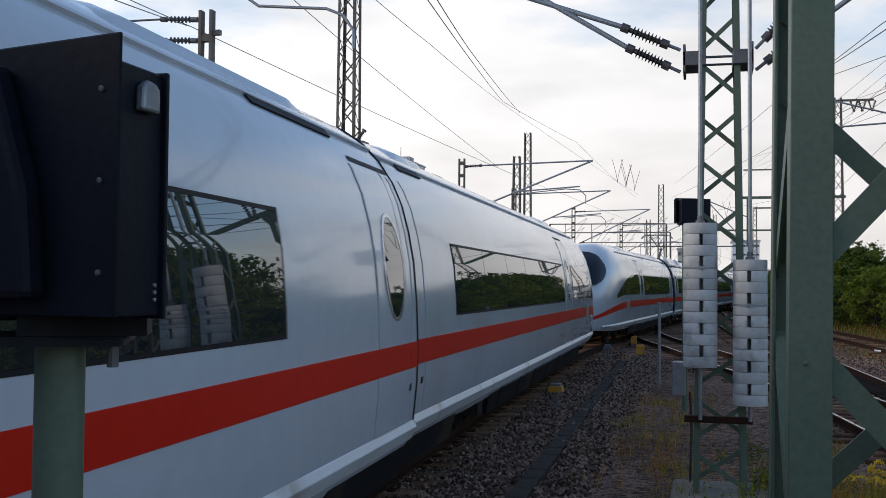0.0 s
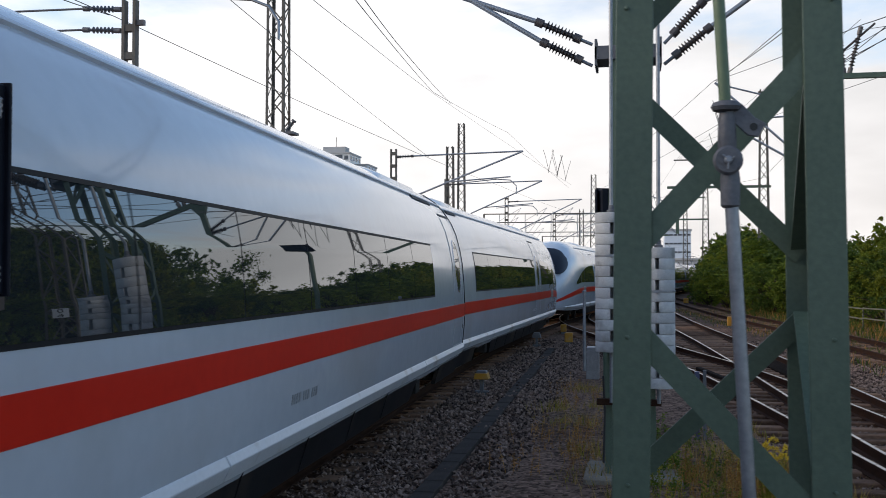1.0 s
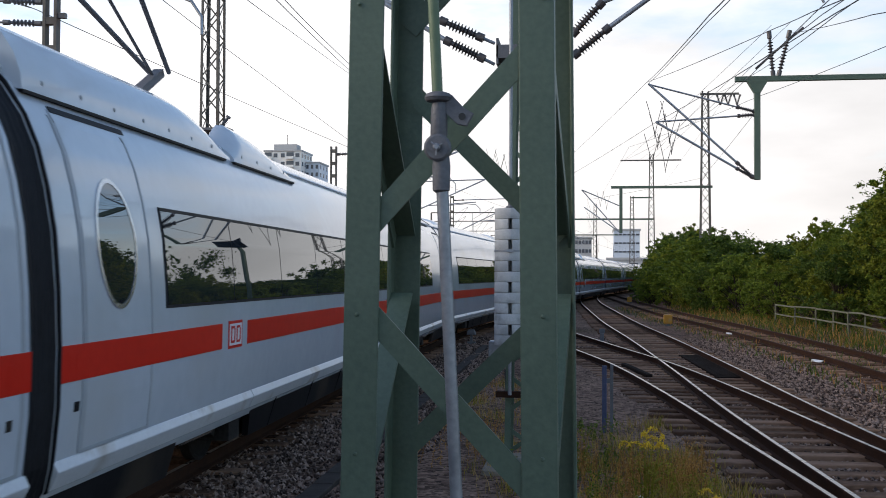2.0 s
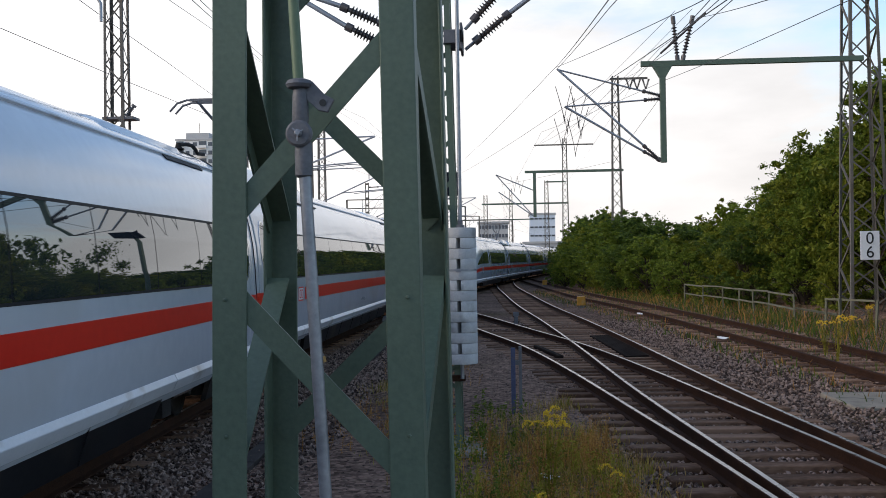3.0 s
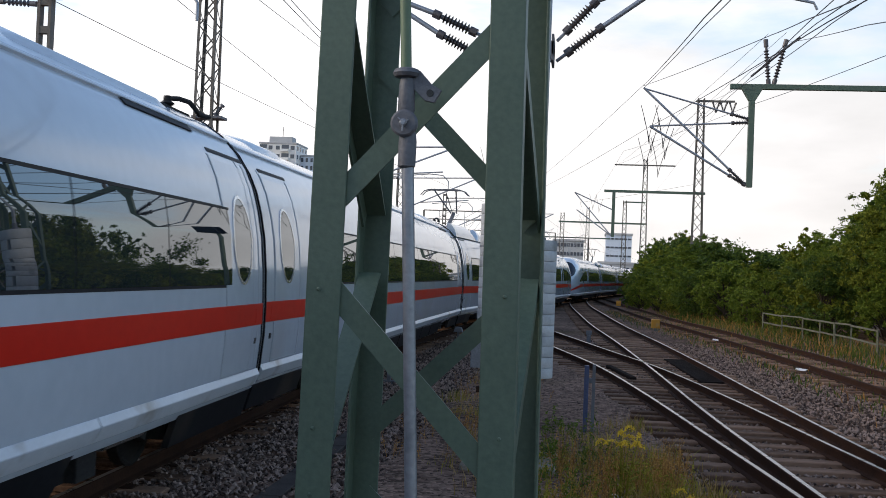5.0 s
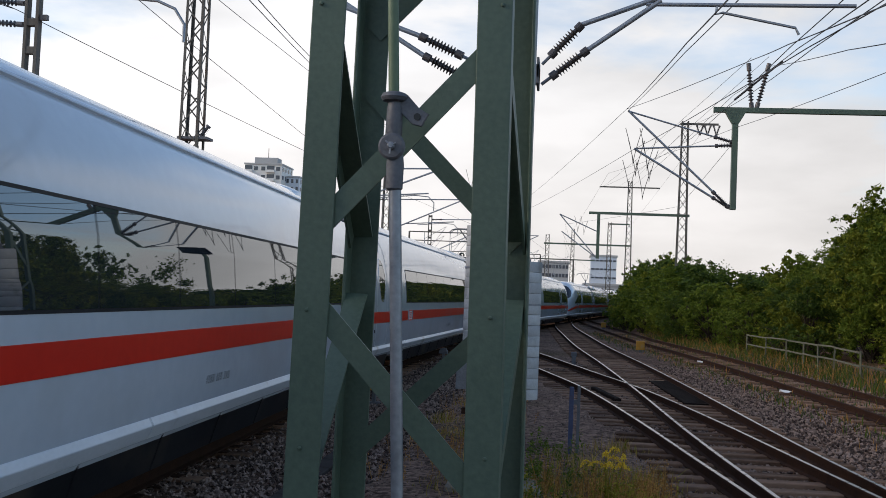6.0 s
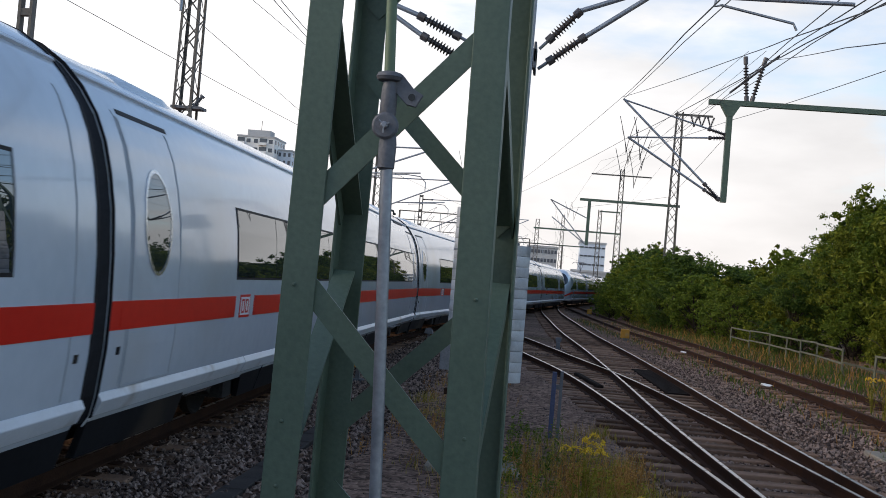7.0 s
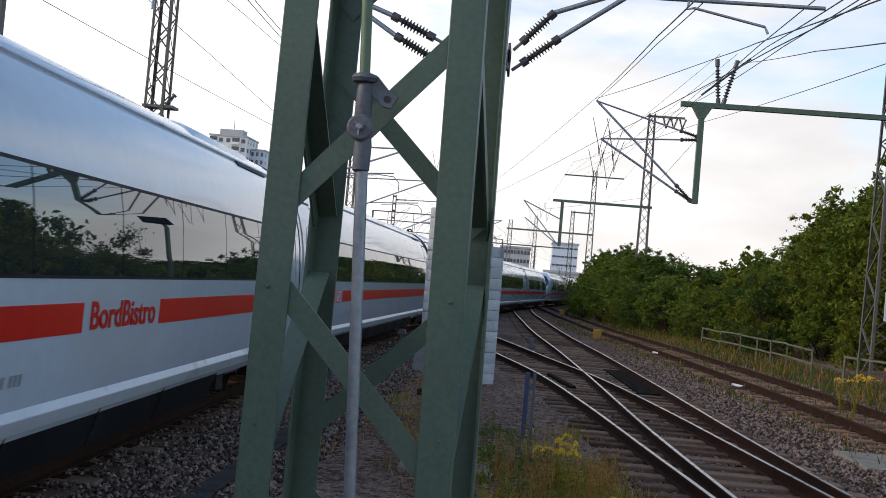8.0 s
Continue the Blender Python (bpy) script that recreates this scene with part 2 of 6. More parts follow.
def let_through(m, share):
    """Leaves and blades pass part of the light."""
    n, l = m.node_tree.nodes, m.node_tree.links
    b, out = n["Principled BSDF"], n["Material Output"]
    thin, mix = n.new("ShaderNodeBsdfTranslucent"), n.new("ShaderNodeMixShader")
    mix.inputs[0].default_value = share
    l.new(b.inputs["Base Color"].links[0].from_socket, thin.inputs[0])
    l.new(b.outputs[0], mix.inputs[1])
    l.new(thin.outputs[0], mix.inputs[2])
    l.new(mix.outputs[0], out.inputs[0])


for _m in (LEAF_A, LEAF_B, LEAF_C, GRASS, STRAW, SEED):
    let_through(_m, 0.36)


# ---- mesh builder ----
class Geo:
    def __init__(self):
        self.v, self.f, self.mi = [], [], []

    def add(self, verts, faces, slot=0):
        k = len(self.v)
        self.v.extend(tuple(p) for p in verts)
        self.f.extend(tuple(i + k for i in q) for q in faces)
        self.mi.extend([slot] * len(faces))
        return self

    def box(self, x0, x1, y0, y1, z0, z1, m=None, slot=0, chamfer=0.0):
        c = chamfer
        if c:
            ring = [(x0 + c, y0), (x1 - c, y0), (x1, y0 + c), (x1, y1 - c), (x1 - c, y1), (x0 + c, y1), (x0, y1 - c), (x0, y0 + c)]
            cx, cy = (x0 + x1) / 2, (y0 + y1) / 2
            inner = [(x + (c if x < cx else -c) * 0.9, y + (c if y < cy else -c) * 0.9) for x, y in ring]
            vs = [(x, y, z0) for x, y in ring] + [(x, y, z1 - c) for x, y in ring] + [(x, y, z1) for x, y in inner]
            fs = [tuple(range(7, -1, -1)), tuple(range(16, 24))]
            for r in (0, 8):
                fs += [(r + i, r + (i + 1) % 8, r + 8 + (i + 1) % 8, r + 8 + i) for i in range(8)]
        else:
            vs = [(x, y, z) for z in (z0, z1) for x, y in ((x0, y0), (x1, y0), (x1, y1), (x0, y1))]
            fs = [(3, 2, 1, 0), (4, 5, 6, 7), (0, 1, 5, 4), (1, 2, 6, 5), (2, 3, 7, 6), (3, 0, 4, 7)]
        return self.add([m @ Vector(p) for p in vs] if m else vs, fs, slot)

    def prism(self, poly, d0, d1, m=None, slot=0):
        """A flat outline (x, z), thick from y = d0 to d1."""
        k = len(poly)
        vs = [Vector((x, d, z)) for d in (d0, d1) for x, z in poly]
        fs = [tuple(range(k)), tuple(range(2 * k - 1, k - 1, -1))] + [(i + k, (i + 1) % k + k, (i + 1) % k, i) for i in range(k)]
        return self.add([m @ p for p in vs] if m else vs, fs, slot)

    def tube(self, pts, r, n=8, caps=True, slot=0, r2=None):
        pts = [Vector(p) for p in pts]
        k, vs = len(pts), []
        up = None
        for i, p in enumerate(pts):
            d = (pts[min(i + 1, k - 1)] - pts[max(i - 1, 0)]).normalized()
            if up is None:
                up = d.orthogonal().normalized()
            up = (up - d * up.dot(d)).normalized()
            side = d.cross(up)
            rad = r if r2 is None else r + (r2 - r) * i / max(1, k - 1)
            vs += [p + (up * math.cos(6.28319 * j / n) + side * math.sin(6.28319 * j / n)) * rad for j in range(n)]
        fs = [(a * n + j, a * n + (j + 1) % n, (a + 1) * n + (j + 1) % n, (a + 1) * n + j) for a in range(k - 1) for j in range(n)]
        if caps:
            fs += [tuple(range(n - 1, -1, -1)), tuple(range((k - 1) * n, k * n))]
        return self.add(vs, fs, slot)

    def beam(self, p, q, w, h, up=(0, 0, 1), slot=0):
        """A bar from p to q, w wide across up and h along it."""
        p, q = Vector(p), Vector(q)
        d = (q - p).normalized()
        u = Vector(up) - d * d.dot(Vector(up))
        u = u.normalized() if u.length > 1e-5 else d.orthogonal().normalized()
        s = d.cross(u)
        vs = [e + s * a * w / 2 + u * b * h / 2 for e in (p, q) for a, b in ((-1, -1), (1, -1), (1, 1), (-1, 1))]
        return self.add(vs, [(3, 2, 1, 0), (4, 5, 6, 7), (0, 1, 5, 4), (1, 2, 6, 5), (2, 3, 7, 6), (3, 0, 4, 7)], slot)

    def angle(self, p, q, w, t, ax, ay):
        """An angle section from p to q: its heel on the line, flanges w along ax and ay, t thick."""
        p, q, ax, ay = Vector(p), Vector(q), Vector(ax), Vector(ay)
        shape = ((0, 0), (w, 0), (w, t), (t, t), (t, w), (0, w))
        vs = [e + ax * a + ay * b for e in (p, q) for a, b in shape]
        fs = [tuple(range(5, -1, -1)), tuple(range(6, 12))] + [(i, (i + 1) % 6, (i + 1) % 6 + 6, i + 6) for i in range(6)]
        return self.add(vs, fs)

    def lathe(self, prof, m, n=14, slot=0):
        """An outline of (radius, z) turned about z, placed by m."""
        vs = [m @ Vector((r * math.cos(6.28319 * j / n), r * math.sin(6.28319 * j / n), z)) for r, z in prof for j in range(n)]
        k = len(prof)
        fs = [(a * n + j, a * n + (j + 1) % n, (a + 1) * n + (j + 1) % n, (a + 1) * n + j) for a in range(k - 1) for j in range(n)]
        fs += [tuple(range(n - 1, -1, -1)), tuple(range((k - 1) * n, k * n))]
        return self.add(vs, fs, slot)

    def sweep(self, pts, prof, slots=None):
        """An outline of (side, z) carried along points on plan."""
        k, vs = len(prof), []
        for i, p in enumerate(pts):
            a, b = pts[max(i - 1, 0)], pts[min(i + 1, len(pts) - 1)]
            d = Vector((b[0] - a[0], b[1] - a[1])).normalized()
            vs += [(p[0] + d.y * s, p[1] - d.x * s, p[2] + z) for s, z in prof]
        for a in range(len(pts) - 1):
            for j in range(k):
                self.f.append(tuple(len(self.v) + q for q in (a * k + j, a * k + (j + 1) % k, (a + 1) * k + (j + 1) % k, (a + 1) * k + j)))
                self.mi.append(slots[j] if slots else 0)
        self.f += [tuple(len(self.v) + q for q in range(k - 1, -1, -1)), tuple(len(self.v) + (len(pts) - 1) * k + q for q in range(k))]
        self.mi += [0, 0]
        self.v.extend(vs)
        return self


def mesh(name, g, mats, smooth=False):
    me = bpy.data.meshes.new(name)
    me.from_pydata([tuple(p) for p in g.v], [], g.f)
    for m in mats if isinstance(mats, (list, tuple)) else (mats,):
        me.materials.append(m)
    me.polygons.foreach_set("material_index", g.mi)
    if smooth:
        me.polygons.foreach_set("use_smooth", [True] * len(me.polygons))
        me.set_sharp_from_angle(angle=radians(smooth if smooth is not True else 40))
    me.update()
    bm = bmesh.new()
    bm.from_mesh(me)
    bmesh.ops.delete(bm, geom=[v for v in bm.verts if not v.link_faces], context="VERTS")
    bmesh.ops.recalc_face_normals(bm, faces=bm.faces)
    bm.to_mesh(me)
    bm.free()
    return me


def part(name, g, mats, parent=None, label="", smooth=False, bevel=0.0):
    ob = new(name, mesh(name, g, mats, smooth))
    if parent:
        ob.parent = parent
    if bevel:
        mod = ob.modifiers.new("edge", "BEVEL")
        mod.width, mod.segments, mod.limit_method, mod.angle_limit = bevel, 2, "ANGLE", radians(40)
    return tagged(ob, label) if label else ob


def thing(name, label, category, at=(0, 0, 0), turn=0.0, group="", kind=""):
    ob = new(name)
    ob.empty_display_size = 0.3
    ob.matrix_basis = pose(*at, 0, 0, turn)
    return tagged(ob, label, category, group, kind)


def spline(pts, step):
    """A smooth line on plan through (x, y) points, as (x, y, z=0) points."""
    xs, ys = np.array([p[0] for p in pts], float), np.array([p[1] for p in pts], float)
    n = len(pts)
    slope = np.gradient(xs, ys)
    out, y = [], ys[0]
    while y <= ys[-1] + 1e-6:
        i = min(max(int(np.searchsorted(ys, y) - 1), 0), n - 2)
        h = ys[i + 1] - ys[i]
        t = (y - ys[i]) / h
        x = (2 * t**3 - 3 * t**2 + 1) * xs[i] + (t**3 - 2 * t**2 + t) * h * slope[i] + (-2 * t**3 + 3 * t**2) * xs[i + 1] + (t**3 - t**2) * h * slope[i + 1]
        out.append((float(x), float(y), 0.0))
        y += step
    return out


# ---- the lines of the tracks ----
LINE = []
_x, _y, _h = -3.90 + 160 * 0.0337, -160.0, -0.0337
for _k in range(1100):
    LINE.append((_x, _y, 0.0))
    _bend = 0.0 if _y < 17 else (1 / 320 if _y < 53 else 1 / 2500)
    _x, _y, _h = _x + 0.5 * math.sin(_h), _y + 0.5 * math.cos(_h), _h + 0.5 * _bend


def on_line(s):
    """The place on the platform track, s metres along it, counted from beside y = 0."""
    u = min(max((s + 160) / 0.5, 0), len(LINE) - 1.001)
    i = int(u)
    a, b = Vector(LINE[i]), Vector(LINE[i + 1])
    return a.lerp(b, u - i)


LINE_B = spline([(6.6, -30), (5.4, -10), (4.75, 0), (4.2, 10.5), (3.87, 16), (3.5, 25), (2.98, 36), (2.40, 46), (1.75, 62), (1.0, 86), (1.05, 105), (1.9, 120)], 0.6)
LINE_A = spline([(4.2, 8.0), (3.9, 11.3), (3.55, 14.5), (3.0, 19.5), (2.17, 25.6), (1.07, 31.2), (-0.45, 39), (-1.9, 46), (-2.9, 54), (-3.1, 60)], 0.6)
LINE_C = spline([(10.6, -30), (9.3, 0), (8.75, 10), (8.25, 20), (8.0, 26), (7.68, 32), (7.2, 40), (6.55, 49), (5.8, 57), (4.75, 75), (3.6, 100), (2.6, 125)], 0.6)
LINE_D = spline([(-8.7, -40), (-8.7, 14), (-8.5, 30), (-7.7, 50), (-6.5, 68), (-4.2, 100), (-1.2, 140), (3.5, 200), (18, 330)], 0.6)


# ---- ground ----
def make_ground():
    def axis(fine0, fine1, step, far):
        a = list(np.arange(fine0, fine1 + 0.01, step))
        lo, hi, s = fine0, fine1, step
        while hi < far:
            s *= 1.35
            lo, hi = lo - s, hi + s
            a = [lo] + a + [hi]
        return a
    xs, ys = axis(-6, 16, 0.5, 1500), axis(2, 60, 0.6, 1800)
    g = Geo()
    for y in ys:
        for x in xs:
            z = -0.235 + 0.05 * noise.noise((x * 0.7, y * 0.7, 3)) + 0.03 * noise.noise((x * 2.3, y * 2.3, 9))
            if -1.5 < x < 2.2 and y < 30:
                z += 0.06
            if x > 11 and y < 400:
                z += min(0.5, (x - 11) * 0.08)
            g.v.append((x, y, z))
    n = len(xs)
    for j in range(len(ys) - 1):
        for i in range(n - 1):
            g.f.append((j * n + i, j * n + i + 1, (j + 1) * n + i + 1, (j + 1) * n + i))
            g.mi.append(0)
    ob = part("ground", g, GROUND, smooth=80)
    return tagged(ob, "dark grey railway ballast with brown dirt patches", "ground", kind="structure")


make_ground()

RAIL_PROF = [(-0.062, -0.165), (0.062, -0.165), (0.062, -0.150), (0.012, -0.130), (0.010, -0.045), (0.036, -0.036), (0.036, -0.008), (0.027, 0.0), (-0.027, 0.0), (-0.036, -0.008), (-0.036, -0.036), (-0.010, -0.045), (-0.012, -0.130), (-0.062, -0.150)]
RAIL_SLOTS = [0, 0, 0, 0, 0, 0, 0, 1, 0, 0, 0, 0, 0, 0]


def offset_line(pts, d):
    out = []
    for i, p in enumerate(pts):
        a, b = pts[max(i - 1, 0)], pts[min(i + 1, len(pts) - 1)]
        t = Vector((b[0] - a[0], b[1] - a[1])).normalized()
        out.append((p[0] + t.y * d, p[1] - t.x * d, p[2]))
    return out


def make_track(name, label, pts, polished=True, y_from=-40.0, y_to=330.0):
    pts = [p for p in pts if y_from <= p[1] <= y_to]
    track = thing(name, label, "railway track", kind="structure")
    for d in (-0.7535, 0.7535):
        part("rail", Geo().sweep(offset_line(pts, d), RAIL_PROF, RAIL_SLOTS), [RUST, RAILTOP if polished else RUST], track, smooth=35)
    return track


platform_track = make_track("track_platform", "rusty steel rails of the track the train runs on", LINE[::2], True, -40, 330)
track_b = make_track("track_through", "straight rails with shiny worn tops on timber sleepers", LINE_B)
track_a = make_track("track_crossover", "crossover rails cutting across the through track", LINE_A)
track_c = make_track("track_siding", "rusty disused siding overgrown with dry grass", LINE_C, False)
track_d = make_track("track_far_side", "rails of the track beyond the train", LINE_D)


# ---- the train ----
SECTION = [(0.52, 1.34), (0.62, 1.40), (0.78, 1.435), (1.2, 1.475), (1.6, 1.48), (2.0, 1.465), (2.4, 1.43), (2.7, 1.375), (2.98, 1.30), (3.21, 1.20), (3.43, 1.05), (3.62, 0.87), (3.77, 0.65), (3.87, 0.38), (3.90, 0.0)]
SEC_Z, SEC_W = [p[0] for p in SECTION], [p[1] for p in SECTION]
NOSE = 5.6
BOTH = (1, -1)


def shell(y, z, side, off, tip):
    """A point of a car's skin: y along it, z of the full section; tip: where its nose ends, or None."""
    w = float(np.interp(z, SEC_Z, SEC_W))
    if tip is None or y <= tip - NOSE:
        return Vector((side * (w + off), y, z + (off if z > 3.3 else 0)))
    u = min(1.0, (y - (tip - NOSE)) / NOSE)
    top = 3.90 - 2.55 * u**2.4
    bottom = 0.52 + 0.15 * u**3
    wide = max(0.0, 1 - u**2.7) ** 0.5
    zz = bottom + (z - 0.52) / 3.38 * (top - bottom)
    return Vector((side * (w * wide + off), y + off * u, zz + (off if z > 3.0 else 0)))


def skin_patch(g, y0, y1, z0, z1, ny, nz, off, tip=None, sides=(1, -1), depth=0.02):
    """A piece of skin, proud by off, closed at its rim; its rows follow the section's own corners."""
    zs = sorted({round(z0 + (z1 - z0) * k / nz, 4) for k in range(nz + 1)} | {z for z in SEC_Z if z0 < z < z1})
    nz = len(zs) - 1
    for side in sides:
        vs, fs = [], []
        for d in (off, off - depth):
            for j in range(ny + 1):
                for z in zs:
                    vs.append(shell(y0 + (y1 - y0) * j / ny, z, side, d, tip))
        n, layer = nz + 1, (ny + 1) * (nz + 1)
        fs += [(j * n + k, j * n + k + 1, (j + 1) * n + k + 1, (j + 1) * n + k) for j in range(ny) for k in range(nz)]
        rim = [(j * n, (j + 1) * n) for j in range(ny)] + [(j * n + nz, (j + 1) * n + nz) for j in range(ny)]
        rim += [(k, k + 1) for k in range(nz)] + [(ny * n + k, ny * n + k + 1) for k in range(nz)]
        fs += [(p, q, q + layer, p + layer) for p, q in rim]
        g.add(vs, fs)
    return g


def sided(name, y0, y1, z0, z1, ny, nz, off, tip, mats, parent, label="", depth=0.02, smooth=50):
    """The same piece of skin on both flanks, each a part of its own."""
    return [part(name, skin_patch(Geo(), y0, y1, z0, z1, ny, nz, off, tip, (side,), depth), mats, parent, label, smooth) for side in BOTH]


def oval(g, yc, zc, ry, rz, off, rim=0.0, n=28, side=1, tip=None):
    """An upright oval pane on the skin, or with rim the ring round one."""
    ring = [(yc + ry * math.sin(6.28319 * i / n), zc + rz * math.cos(6.28319 * i / n) * (1 + 0.06 * abs(math.cos(6.28319 * i / n)))) for i in range(n)]
    if rim:
        outer = [(yc + (y - yc) * (1 + rim / ry), zc + (z - zc) * (1 + rim / rz)) for y, z in ring]
        vs = [shell(y, z, side, off, tip) for y, z in ring + outer] + [shell(y, z, side, off - 0.03, tip) for y, z in ring + outer]
        fs = [(i, (i + 1) % n, (i + 1) % n + n, i + n) for i in range(n)]
        fs += [(i + n, (i + 1) % n + n, (i + 1) % n + 3 * n, i + 3 * n) for i in range(n)] + [(i, (i + 1) % n, (i + 1) % n + 2 * n, i + 2 * n) for i in range(n)]
        return g.add(vs, fs)
    rows = []
    for i in range(n // 2 + 1):
        y, z = ring[i]
        rows.append((2 * yc - y, y, z))
    vs, fs = [], []
    for y0, y1, z in rows:
        vs += [shell(y0 + (y1 - y0) * k / 4, z, side, off, tip) for k in range(5)]
    fs = [(a * 5 + k, a * 5 + k + 1, (a + 1) * 5 + k + 1, (a + 1) * 5 + k) for a in range(len(rows) - 1) for k in range(4)]
    return g.add(vs, fs)


SILL_SHAPE = ((0.825, -0.01), (0.81, 0.010), (0.75, 0.040), (0.74, 0.040), (0.635, -0.010), (0.62, -0.02), (0.615, -0.04))


def sill_piece(y0, y1, side, tip):
    """The ledge along a car's foot: a top edge sloping outwards and a lip below."""
    g, n, k = Geo(), max(2, int(y1 - y0)), len(SILL_SHAPE)
    for j in range(n + 1):
        for z, off in SILL_SHAPE:
            p = shell(y0 + (y1 - y0) * j / n, 0.80, side, off, tip)
            low = shell(y0 + (y1 - y0) * j / n, z, side, off, tip)
            g.v.append((p.x, p.y, low.z))
    for j in range(n):
        g.f += [(j * k + i, j * k + i + 1, (j + 1) * k + i + 1, (j + 1) * k + i) for i in range(k - 1)]
    g.f += [tuple(range(k)), tuple(n * k + i for i in range(k))]
    g.mi = [0] * len(g.f)
    return g


def make_bogie(car, yc):
    g = Geo()
    for sx in (-1, 1):
        g.box(sx * 0.98 - 0.09, sx * 0.98 + 0.09, yc - 1.75, yc + 1.75, 0.42, 0.66)
        for dy in (-1.25, 1.25):
            g.box(sx * 1.1 - 0.1, sx * 1.1 + 0.1, yc + dy - 0.17, yc + dy + 0.17, 0.3, 0.62)
            g.tube([(sx * 1.08, yc + dy * 0.55, 0.36), (sx * 1.08, yc + dy * 0.75, 0.8)], 0.07, 8)
    g.box(-0.95, 0.95, yc - 0.25, yc + 0.25, 0.45, 0.7)
    bogie = part("bogie", g, UNDER, car, "black bogie frame with springs and dampers")
    for dy in (-1.25, 1.25):
        w = Geo()
        for sx in (-1, 1):
            w.lathe([(0.08, -0.09), (0.1, -0.06), (0.38, -0.05), (0.46, -0.065), (0.465, 0.05), (0.44, 0.065), (0.4, 0.03), (0.12, 0.04), (0.1, 0.08)], pose(sx * 0.76, yc + dy, 0.46, 0, 90, 0), 20)
        w.tube([(-0.8, yc + dy, 0.46), (0.8, yc + dy, 0.46)], 0.08, 10)
        part("wheelset", w, UNDER, bogie, "dark steel wheelset", smooth=40)
    d = Geo().tube([(1.22, yc - 0.5, 0.5), (1.22, yc + 0.35, 0.5)], 0.055, 10).tube([(1.22, yc + 0.35, 0.5), (1.22, yc + 0.75, 0.5)], 0.035, 10)
    part("yaw_damper", d, CHROME, bogie, "bright cylindrical yaw damper", smooth=40)


def roof_cover(y0, y1):
    """A low cover on the roof, its ends sloping down."""
    g, k = Geo(), 9
    half_shape = ((0.80, 3.56, 3.56), (0.72, 3.62, 3.78), (0.50, 3.74, 3.875), (0.25, 3.80, 3.935))
    rows = [(y0, 0.0), (y0 + 0.25, 0.6), (y0 + 0.6, 1.0), (y1 - 0.6, 1.0), (y1 - 0.25, 0.6), (y1, 0.0)]
    for y, t in rows:
        out = [(x, a + (b - a) * t) for x, a, b in half_shape]
        g.v += [(x, y, z) for x, z in out] + [(0, y, 3.82 + 0.13 * t)] + [(-x, y, z) for x, z in reversed(out)]
    for i in range(len(rows) - 1):
        g.f += [(i * k + j, i * k + j + 1, (i + 1) * k + j + 1, (i + 1) * k + j) for j in range(k - 1)]
    g.f += [tuple(range(k)), tuple((len(rows) - 1) * k + j for j in range(k))]
    g.mi = [0] * len(g.f)
    return g


